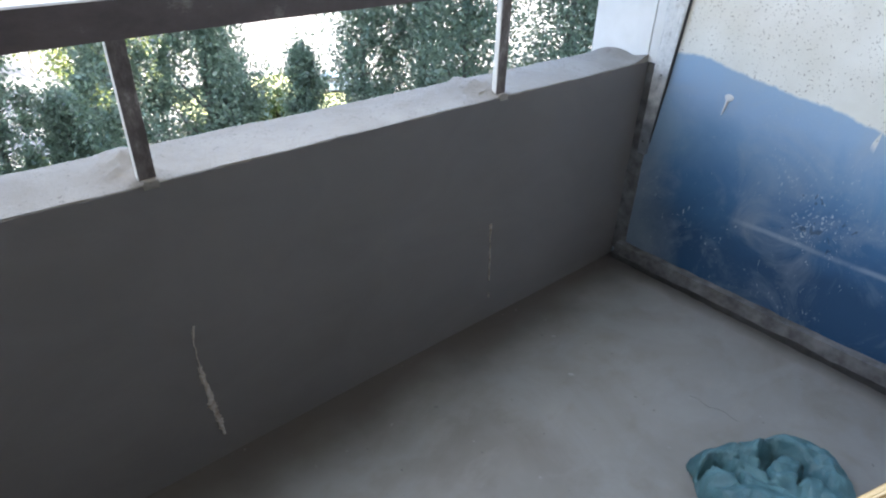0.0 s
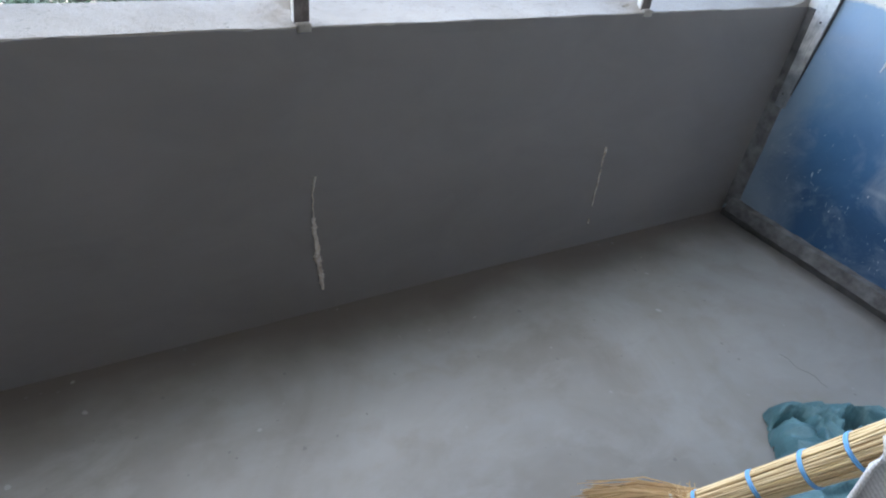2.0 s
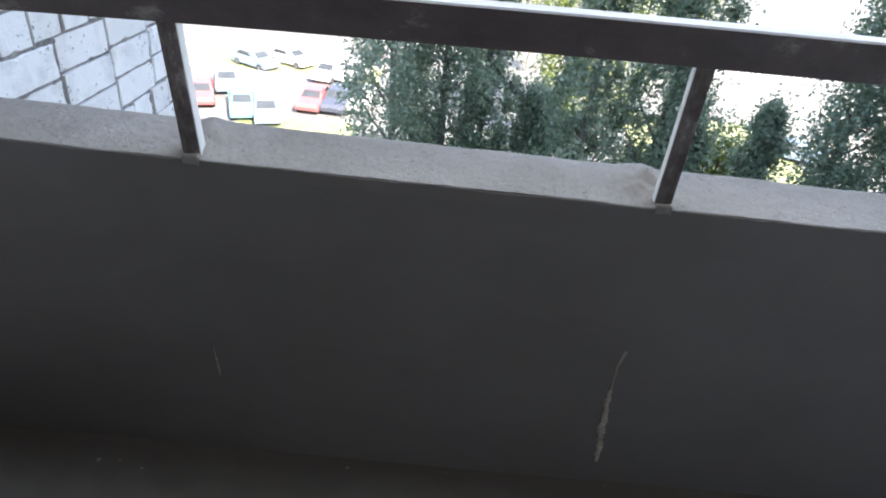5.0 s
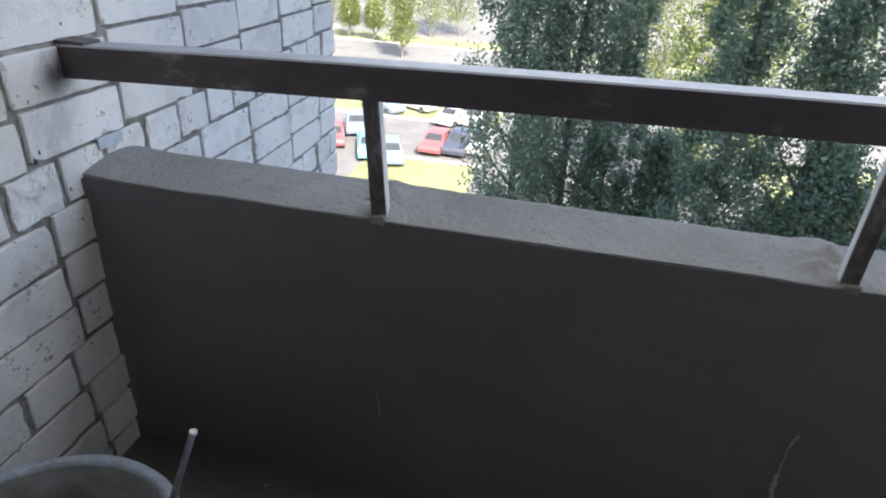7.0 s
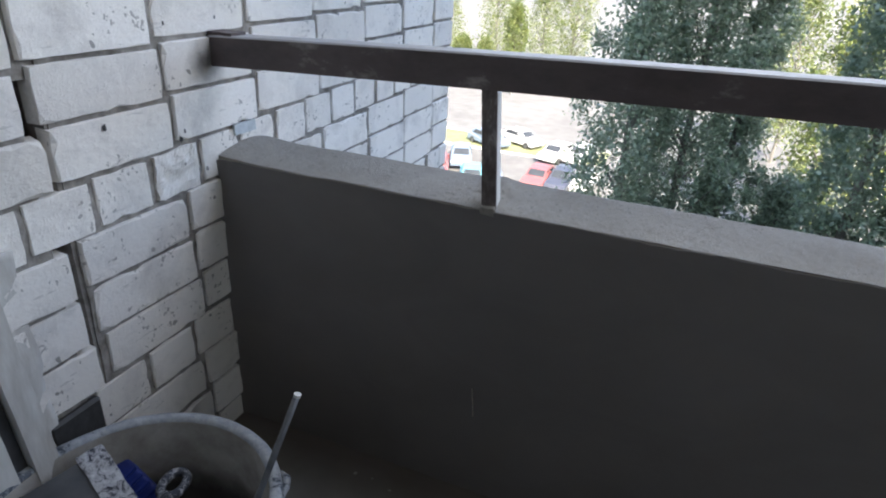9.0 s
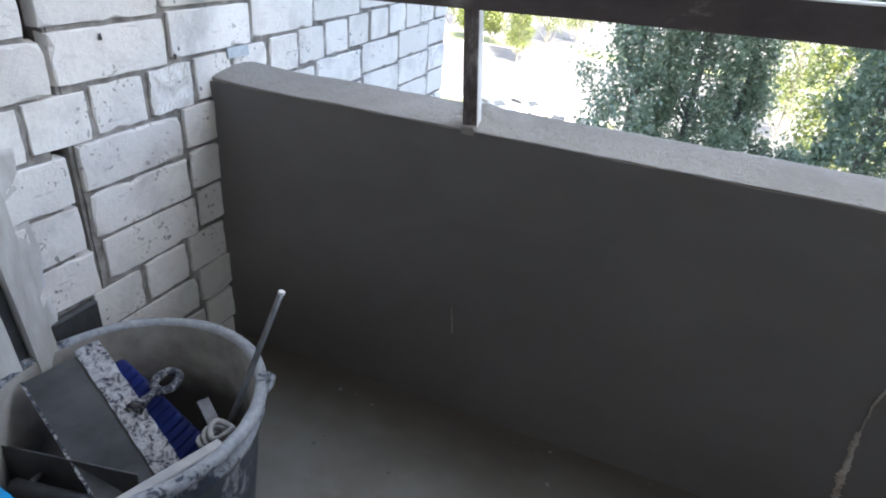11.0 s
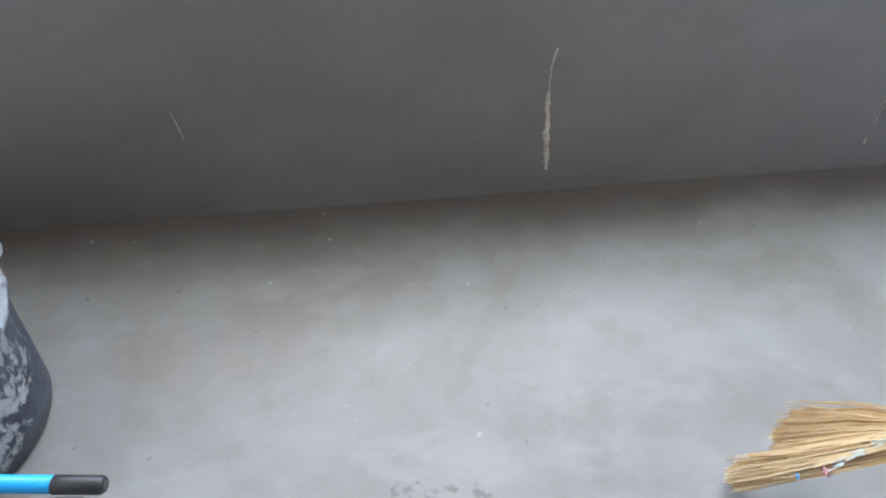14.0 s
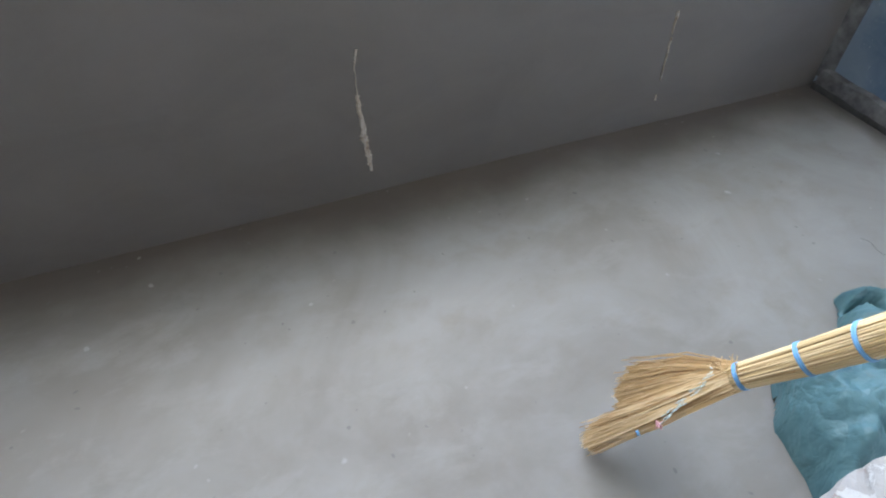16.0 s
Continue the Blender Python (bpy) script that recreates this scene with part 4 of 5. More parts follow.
def frame_axes(a, b, up):
    """A pose at a, its x along a to b, its z near up."""
    a, b = Vector(a), Vector(b)
    x = (b - a).normalized()
    y = Vector(up).cross(x).normalized()
    z = x.cross(y)
    return Matrix((( x.x, y.x, z.x, a.x), (x.y, y.y, z.y, a.y), (x.z, y.z, z.z, a.z), (0, 0, 0, 1)))


def spatula():
    """Wide plaster knife: a spine, a thin flexing blade and a looped handle behind it."""
    a, b = (-1.318, -0.470, 0.294), (-1.070, -0.540, 0.156)
    e = empty("plaster_spatula", a)
    tagged(e, "wide steel plastering spatula crusted with white filler", "spatula")
    # blade side: towards the viewer's left, downwards
    bl = Vector((-1.362, -0.566, 0.285)) - Vector(a)
    x = (Vector(b) - Vector(a)).normalized()
    bl = (bl - x * bl.dot(x)).normalized()
    n = x.cross(bl).normalized()
    L = (Vector(b) - Vector(a)).length
    m = Matrix(((x.x, bl.x, n.x, a[0]), (x.y, bl.y, n.y, a[1]), (x.z, bl.z, n.z, a[2]), (0, 0, 0, 1)))
    bm = rough_box((-0.004, -0.022, -0.006), (L, 0.021, 0.007), 0.008, 0.0018, 50, 1)
    bmesh.ops.transform(bm, matrix=m, verts=bm.verts)
    part("spine", bm, SPECKLED, e, "spine spattered with filler")
    bm = box((0.004, 0.019, -0.0012), (L - 0.004, 0.112, 0.0006), 0.0004)
    bmesh.ops.transform(bm, matrix=m, verts=bm.verts)
    part("blade", bm, BLADE, e, "dull scratched steel blade")
    bm = rough_box((0.003, 0.109, -0.0016), (L - 0.04, 0.1135, 0.0012), 0.006, 0.0009, 90, 3)
    bmesh.ops.transform(bm, matrix=m, verts=bm.verts)
    part("filler_edge", bm, SPATTERED, e, "dried filler along the blade's edge")
    # handle: neck and open loop
    p0 = m @ Vector((L * 0.5, -0.015, 0))
    tip = Vector((-1.208, -0.380, 0.216))
    d = (tip - p0)
    bm = sweep([p0 - d * 0.12, p0 + d * 0.08, p0 + d * 0.25, p0 + d * 0.48], [0.034, 0.021, 0.014, 0.013], 10, squash=0.45)
    part("neck", bm, SPATTERED, e)
    side = d.cross(n).normalized()
    loop = []
    for k in range(15):
        t = 2 * math.pi * k / 14
        loop.append(p0 + d * (0.72 - 0.28 * math.cos(t)) + side * 0.017 * math.sin(t))
    part("grip_loop", sweep(loop, 0.0086, 8, caps=False), SPATTERED, e, "looped grip spattered with filler", True)


spatula()


def blue_float():
    e = empty("blue_float", (-1.19, -0.44, 0.12))
    tagged(e, "blue ribbed plastic tool grip leaning in the bucket", "float")
    m = frame_axes((-1.345, -0.425, 0.205), (-1.125, -0.435, 0.075), (0.3, -0.5, 0.8))
    part("body", box((0, -0.035, -0.012), (0.28, 0.035, 0.010), 0.006, m=m, segs=2), BLUEPLASTIC, e)
    for k in range(12):
        part("rib", box((0.03 + k * 0.018, -0.034, 0.008), (0.037 + k * 0.018, 0.034, 0.0145), 0.002, m=m), BLUEPLASTIC, e)


blue_float()


def tool_rod():
    e = empty("steel_rod", (-0.98, -0.44, 0.1))
    tagged(e, "thin grey steel rod standing in the bucket", "rod")
    part("shaft", sweep([(-0.962, -0.361, 0.466), (-1.014, -0.470, 0.22), (-1.05, -0.545, 0.035)], 0.0055, 10), STEEL, e, "", True)
    part("tip", sweep([(-0.9615, -0.3605, 0.4685), (-0.9625, -0.3615, 0.464)], 0.0062, 10), WHITEWALL, e)


tool_rod()

e = empty("angle_bracket", (-1.06, -0.43, 0.2))
tagged(e, "bent galvanised steel bracket stuck in the bucket", "bracket")
m = frame_axes((-1.095, -0.432, 0.232), (-1.005, -0.475, 0.178), (0, 0, 1))
part("arm", box((0, -0.011, -0.0015), (0.13, 0.011, 0.0015), 0.0008, m=m), STEEL, e)
part("hook", box((-0.003, -0.011, -0.026), (0.0, 0.011, 0.0015), 0.0008, m=m), STEEL, e)

# coil of rope
bm = bmesh.new()
for k in range(3):
    c = Vector((-1.012 + 0.006 * k, -0.500 + 0.004 * k, 0.235 + 0.011 * k))
    r = 0.022 - 0.002 * k
    sweep([c + Vector((r * math.cos(t), r * math.sin(t), 0.006 * math.sin(2 * t + k))) for t in [2 * math.pi * j / 16 for j in range(17)]], 0.005, 8, caps=False, bm=bm)
rope_ob = part("rope_coil", bm, ROPE, None, smooth=True)
tagged(rope_ob, "small coil of dusty grey rope in the bucket", "rope")

# white slat across the rim
m = frame_axes((-0.962, -0.548, 0.286), (-1.016, -0.720, 0.288), (0.15, 0, 1))
slat_ob = part("plastic_slat", box((-0.012, -0.009, 0), (0.185, 0.009, 0.006), 0.002, m=m), SLAT)
tagged(slat_ob, "white plastic slat lying across the bucket rim", "slat")

# dark trowel that crosses the bucket below the spatula
e = empty("dark_trowel", (-1.22, -0.60, 0.2))
tagged(e, "dark steel smoothing trowel with a black handle", "trowel")
m = frame_axes((-1.355, -0.648, 0.180), (-1.062, -0.586, 0.182), (0.2, -1.0, 0.15))
part("blade", box((0, -0.05, -0.001), (0.27, 0.02, 0.001), 0.0005, m=m), DARKSTEEL, e)
part("worn_edge", box((0.03, 0.02, -0.0016), (0.27, 0.022, 0.0016), 0.0005, m=m), STEEL, e, "thin bright edge")
part("handle", sweep([m @ Vector((0.07, -0.02, 0.035)), m @ Vector((0.10, -0.02, 0.042)), m @ Vector((0.19, -0.02, 0.042)), m @ Vector((0.21, -0.02, 0.036))], [0.012, 0.016, 0.016, 0.012], 12), BLACKPLASTIC, e, "glossy black grip", True)
part("strut", sweep([m @ Vector((0.09, -0.02, 0.0)), m @ Vector((0.09, -0.02, 0.034))], 0.005, 8), DARKSTEEL, e)

# cyan pole on boards beside the bucket
e = empty("roller_pole", (-1.0, -0.69, 0.05))
tagged(e, "bright cyan painted tube with a black plastic end", "pole")
pe, pd = Vector((-0.703, -0.804, 0.2855)), Vector((-1.30, -0.7355, 0.302))
dv = (pd - pe).normalized()
part("tube", sweep([pe + dv * 0.05, pd], 0.0102, 20), CYAN, e, "", True)
bm = sweep([pe, pe + dv * 0.004, pe + dv * 0.045, pe + dv * 0.056], [0.0085, 0.0108, 0.0108, 0.0114], 16)
part("end_cap", bm, BLACKPLASTIC, e, "black end cap", True)
part("end_hole", sweep([pe - dv * 0.0012, pe + dv * 0.002], 0.005, 12), DARKSTEEL, e)


def block(name, outline, top, material, label):
    """A low block with rounded edges over an outline."""
    bm = bmesh.new()
    base = [bm.verts.new((x, y, 0.001)) for x, y in outline]
    r = bmesh.ops.extrude_face_region(bm, geom=[bm.faces.new(base)])
    up = [v for v in r["geom"] if isinstance(v, bmesh.types.BMVert)]
    for v in up:
        v.co.z = top
    bmesh.ops.recalc_face_normals(bm, faces=bm.faces)
    bmesh.ops.bevel(bm, geom=[ed for ed in bm.edges if all(v.co.z > 0.1 for v in ed.verts)], offset=0.006, segments=2, affect="EDGES")
    return tagged(part(name, bm, material), label, "block")


block("concrete_block", [(-0.704, -1.024), (-0.690, -0.86), (-0.705, -0.818), (-0.74, -0.803), (-0.82, -0.799), (-0.905, -0.813), (-0.905, -1.024)], 0.272, GREYBOARD, "dusty light grey concrete block before the threshold")
block("foam_block", [(-0.908, -1.024), (-0.908, -0.813), (-0.99, -0.797), (-1.10, -0.776), (-1.24, -0.780), (-1.28, -1.024)], 0.270, GREYBOARD, "pale grey foam concrete block beside the bucket")

# fine crack in the screed
bm = bmesh.new()
pts = [Vector((1.03 + 0.007 * math.sin(k * 1.7) + 0.003 * k, -0.575 - 0.018 * k, 0.0015)) for k in range(8)]
for a, b in zip(pts, pts[1:]):
    s = (b - a).cross(Vector((0, 0, 1))).normalized() * 0.0006
    bm.faces.new([bm.verts.new(p) for p in (a - s, b - s, b + s, a + s)])
part("floor_crack", bm, DARKFILL, floor_ob, "hairline crack in the screed")

# ---- broom, glove, sack ----
B0, BD, BC2 = Vector((0.2046, -0.8951, 0.3672)), Vector((0.038, -0.0325, 0.0611)), Vector((-0.0046, 0.002, -0.0022))


def along(k):
    """The broom's axis, k twine rings up from its neck; the handle bends a little."""
    j = min(k, 3.5)
    return B0 + BD * j + BC2 * (j * j) + (BD + BC2 * (2 * j)) * (k - j)


def broom():
    e = empty("straw_broom", (0.14, -0.78, 0.0))
    tagged(e, "yellow straw whisk broom bound with blue twine, leaning up", "broom")
    rnd = random.Random(5)
    # handle: a bundle of stalks
    ks = (-0.12, 0, 1, 2, 3, 4, 5, 6.6)
    rs = (0.0132, 0.0142, 0.0172, 0.0190, 0.0200, 0.0203, 0.0200, 0.0195)
    core = [along(k) for k in ks]
    part("handle_core", sweep(core, [r * 0.86 for r in rs], 20), STRAWDARK, e, "", True)
    d = BD.normalized()
    u = d.orthogonal().normalized()
    w = d.cross(u)
    bm = bmesh.new()
    local = []
    for k in ks:
        dk = (along(k + 0.1) - along(k - 0.1)).normalized()
        uk = (u - dk * u.dot(dk)).normalized()
        local.append((uk, dk.cross(uk)))
    for k in range(120):
        a = 2 * math.pi * k / 120 + rnd.uniform(-0.05, 0.05)
        tw = rnd.uniform(-0.012, 0.012)
        pts = []
        for j, (c, rr) in enumerate(zip(core, rs)):
            aj = a + tw * j * 4
            pts.append(c + (local[j][0] * math.cos(aj) + local[j][1] * math.sin(aj)) * (rr + rnd.uniform(-0.0016, 0.0008)))
        sweep(pts, rnd.uniform(0.0009, 0.0015), 5, bm=bm)
    part("stalk", bm, STRAWDARK, e, "bundled straw stalks", True)["kind"] = "stuff"
    for k in range(6):
        c = along(k)
        r = (0.0157, 0.0188, 0.0206, 0.0216, 0.0219, 0.0216)[k]
        n = ((along(k + 0.1) - along(k - 0.1)).normalized() + u * 0.10 * math.sin(k * 2.1)).normalized()
        p = n.orthogonal().normalized()
        q = n.cross(p)
        bm = bmesh.new()
        for s in (-0.0014, 0.0014):
            sweep([c + n * s + (p * math.cos(t) + q * math.sin(t)) * r for t in [2 * math.pi * j / 20 for j in range(21)]], 0.0015, 6, caps=False, bm=bm)
        part("twine_ring", bm, TWINE, e, "blue twine binding", True)
    # fan of bristles, cut ragged, from the neck down to the floor
    lo_a, lo_b = Vector((0.135, -0.779, 0.010)), Vector((0.268, -0.703, 0.076))
    bm = bmesh.new()
    for k in range(2300):
        t = min(1.0, max(0.0, rnd.choice((0.10, 0.24, 0.40, 0.62, 0.80, 0.92)) + rnd.gauss(0, 0.05)))
        a = 2 * math.pi * rnd.random()
        rr = 0.0148 * math.sqrt(rnd.random())
        top = along(0.12) + (u * math.cos(a) + w * math.sin(a)) * rr
        # three locks, the lowest one longest
        t0, t1, lock = (-0.02, 0.32, 1.0) if t < 0.32 else ((0.32, 0.51, 0.84) if t < 0.51 else (0.51, 1.02, 0.94))
        lock *= 1 - 0.10 * abs((2 * t - t0 - t1) / (t1 - t0)) ** 3
        end = lo_a.lerp(lo_b, t) + Vector((rnd.gauss(0, 0.004), rnd.gauss(0, 0.008), rnd.gauss(0, 0.004)))
        end = top.lerp(end, lock * rnd.uniform(0.96, 1.0))
        if rnd.random() < 0.12:
            end += Vector((rnd.gauss(0, 0.004), rnd.gauss(0, 0.007), rnd.gauss(0, 0.005)))
        end.z = max(end.z, 0.004)
        mid = top.lerp(end, 0.5) + (lo_b - lo_a) * (t - 0.5) * 0.12 + Vector((rnd.gauss(0, 0.002), rnd.gauss(0, 0.002), 0.006))
        sweep([top, mid, end], [0.0011, 0.0011, 0.0006], 3, caps=False, bm=bm)
    part("bristles", bm, STRAW, e, "ragged straw bristles")["kind"] = "stuff"
    # stitching across the fan
    fa, fb = Vector((0.166, -0.858, 0.215)), lo_b.lerp(B0, 0.80) + Vector((0.0, 0.0, 0.004))
    up = (Vector((-0.29, -1.11, 0.98)) - fa).normalized()
    bm = bmesh.new()
    for k in range(26):
        c = fa.lerp(fb, (k + 0.5) / 26) + up * 0.010 * math.sin(math.pi * (k + 0.5) / 26) + (B0 - fa) * rnd.uniform(-0.16, 0.16)
        dv = (B0 - c).normalized() * 0.005
        sd = (fb - fa).normalized() * 0.0022
        sweep([c - dv - sd * rnd.uniform(0.2, 2) + up * 0.021, c + up * 0.025, c + dv + sd * rnd.uniform(0.2, 2) + up * 0.021], 0.0006, 5, bm=bm)
    part("stitching", bm, PALETWINE, e, "pale twine stitching")
    for c, mt, lab in ((fa, PINK, "pink twine knot"), (Vector((0.160, -0.840, 0.165)), TWINE, "blue twine knot"), (fb, PALETWINE, "pale blue twine knot")):
        bm = bmesh.new()
        for k in range(9):
            o = Vector((rnd.uniform(-1, 1), rnd.uniform(-1, 1), rnd.uniform(-1, 1))) * 0.006
            sweep([c + up * 0.018 - o, c + up * 0.022, c + up * 0.018 + o], 0.0009, 5, bm=bm)
        part("knot", bm, mt, e, lab)
    # loose ends
    bm = bmesh.new()
    for k in range(34):
        c = fb.lerp(B0, rnd.uniform(0.1, 1.0)) + up * rnd.uniform(0.008, 0.016)
        o = Vector((rnd.uniform(-0.6, 1), rnd.uniform(-0.4, 1), rnd.uniform(-0.2, 0.8))) * rnd.uniform(0.012, 0.030)
        w2 = Vector((rnd.uniform(-1, 1), rnd.uniform(-1, 1), rnd.uniform(-1, 1))) * 0.006
        sweep([c, c + o * 0.35 + up * 0.003 + w2, c + o * 0.7 - w2, c + o], 0.0005, 4, bm=bm)
    part("loose_straw", bm, STRAW, e, "frayed loose ends")


broom()


def glove():
    """Empty knitted work glove hung over the broom handle, cuff up."""
    bm = bmesh.new()
    nu, nv = 34, 26
    c0 = along(4.9)
    d = BD.normalized()
    side = d.cross(Vector((0, 0, 1))).normalized()
    if side.y < 0:
        side = -side
    grid = []
    for i in range(nu + 1):
        row = []
        a = (i / nu - 0.5)
        for j in range(nv + 1):
            s = j / nv * 0.65 - 0.70
            # over the handle, then down on both sides
            ang = max(-1.5, min(1.5, s * 7.0))
            r = 0.0245
            p = c0 + d * (a * 0.15 * (1.0 - 0.25 * abs(s))) + side * math.sin(ang) * r + Vector((0, 0, 1)) * math.cos(ang) * r
            extra = max(0.0, abs(s * 7.0) - 1.5) / 7.0
            p += Vector((0, 0, -1)) * extra * 0.20 + side * (0.012 * math.sin(i * 0.55) * min(1, extra * 8))
            p += noise.noise_vector(p * 14) * 0.006
            row.append(bm.verts.new(p))
        grid.append(row)
    for i in range(nu):
        for j in range(nv):
            bm.faces.new((grid[i][j], grid[i + 1][j], grid[i + 1][j + 1], grid[i][j + 1]))
    ob = part("work_glove", bm, KNIT, None, smooth=True)
    mod = ob.modifiers.new("thick", "SOLIDIFY")
    mod.thickness = 0.004
    return tagged(ob, "empty white knitted work glove hung over the broom", "glove")


glove()


def sack():
    """A slack teal sack: crumpled film over its outline, two dark hollows in its mouth."""
    e = empty("teal_sack", (0.75, -0.87, 0.0))
    tagged(e, "slack teal plastic sack crumpled on the concrete floor", "sack")
    edge = [Vector(p) for p in ((0.825, -0.688), (0.93, -0.722), (1.05, -0.788), (1.085, -0.85), (1.07, -0.92), (1.0, -0.985), (0.85, -1.02), (0.6, -1.028), (0.44, -1.02),
                                (0.455, -0.95), (0.475, -0.87), (0.55, -0.79), (0.66, -0.795), (0.735, -0.785), (0.79, -0.72))]

    def inside(p):
        best, hit = 9.0, False
        for a, b in zip(edge, edge[1:] + edge[:1]):
            ab = b - a
            t = max(0.0, min(1.0, (p - a).dot(ab) / ab.length_squared))
            best = min(best, (p - a - ab * t).length)
            if (a.y > p.y) != (b.y > p.y) and p.x < (b.x - a.x) * (p.y - a.y) / (b.y - a.y) + a.x:
                hit = not hit
        return best if hit else -best

    def pit(p, c, long, wide, turn):
        d = p - Vector(c)
        u = d.x * math.cos(turn) + d.y * math.sin(turn)
        w = -d.x * math.sin(turn) + d.y * math.cos(turn) + 1.2 * u * u / long
        r = math.hypot(u / long, w / wide)
        return max(0.0, min(1.0, (1.15 - r) * 3.0))

    bm = bmesh.new()
    cells, step = {}, 0.006
    for i in range(122):
        for j in range(68):
            p = Vector((0.40 + i * step, -1.04 + j * step))
            d = inside(p)
            if d < -step * 1.2:
                continue
            body = math.exp(-(((p.x - 0.60) / 0.16) ** 2 + ((p.y + 0.92) / 0.10) ** 2))
            h = 0.050 + 0.078 * body
            prof = math.sqrt(max(0.0, 1 - (1 - min(1.0, max(0.0, d) / 0.055)) ** 2))
            q = Vector((p.x, p.y, 0))
            ridge = 1 - 2 * abs(noise.noise(q * 11 + Vector((3, 1, 0))))
            fine = 1 - 2 * abs(noise.noise(Vector((p.x * 34, p.y * 22, 5))))
            crease = 1 - 2 * abs(noise.noise(Vector((p.x * 19 + p.y * 9, p.y * 21 - p.x * 6, 9))))
            cd, _cp = noise.voronoi(Vector((p.x * 10 + 2 * p.y, p.y * 15, 1.0)))
            facet = min(1.0, (cd[1] - cd[0]) * 2.2)
            # long soft folds run out of the mouth, sharp dents over the filled body
            along_fold = (p.x - 0.9) * 0.85 + (p.y + 0.8) * 0.5 + 0.02 * noise.noise(q * 9)
            fold = 1 - 2 * abs(noise.noise(Vector((along_fold * 26, 2.0, (p.y - p.x) * 3))))
            far_side = min(1.0, max(0.0, (p.x - 0.68) / 0.1))
            z = h * prof + prof * (far_side * (0.019 * fold + 0.008 * ridge + 0.007 * fine) + (1 - far_side) * (0.016 * facet + 0.012 * ridge + 0.018 * crease + 0.006 * fine))
            mouth = max(pit(p, (0.84, -0.748), 0.042, 0.017, -1.15), pit(p, (0.96, -0.808), 0.06, 0.024, -0.55), 0.7 * pit(p, (0.955, -0.885), 0.035, 0.015, -0.9))
            rim = max(0.0, 1 - abs(mouth - 0.25) * 4) * 0.012
            z = max(0.002, (z + rim) * (1 - 0.95 * mouth))
            o = noise.noise_vector(q * 16) * 0.010
            if d < 0:
                n = Vector((inside(p + Vector((0.002, 0))) - d, inside(p + Vector((0, 0.002))) - d))
                if n.length > 1e-6:
                    p = p - n.normalized() * d
            cells[i, j] = bm.verts.new((p.x + o.x, p.y + o.y, z if d > 0 else 0.001))
    mouth_bm, twin = bmesh.new(), {}
    for (i, j), v in list(cells.items()):
        keys = ((i, j), (i + 1, j), (i + 1, j + 1), (i, j + 1))
        if not all(k in cells for k in keys):
            continue
        if 0.40 + i * step < 0.70 + 0.03 * noise.noise((j * 0.2, 3, 0)):
            bm.faces.new([cells[k] for k in keys])
        else:
            for k in keys:
                if k not in twin:
                    twin[k] = mouth_bm.verts.new(cells[k].co)
            mouth_bm.faces.new([twin[k] for k in keys])
    bmesh.ops.delete(bm, geom=[v for v in bm.verts if not v.link_faces], context="VERTS")
    part("body", bm, SACK, e, "", True)
    part("mouth", mouth_bm, SACK, e, "limp folded mouth with dark hollows", True)


sack()

# ---- yard: cars, kerbs, fence ----
GLASS = simple("dark_car_glass", (0.03, 0.035, 0.04), (0.05, 0.055, 0.06), 1, 0.08, bumps=0)
TYRE = simple("tyre_rubber", (0.02, 0.02, 0.02), (0.035, 0.035, 0.035), 10, 0.9, bumps=0)


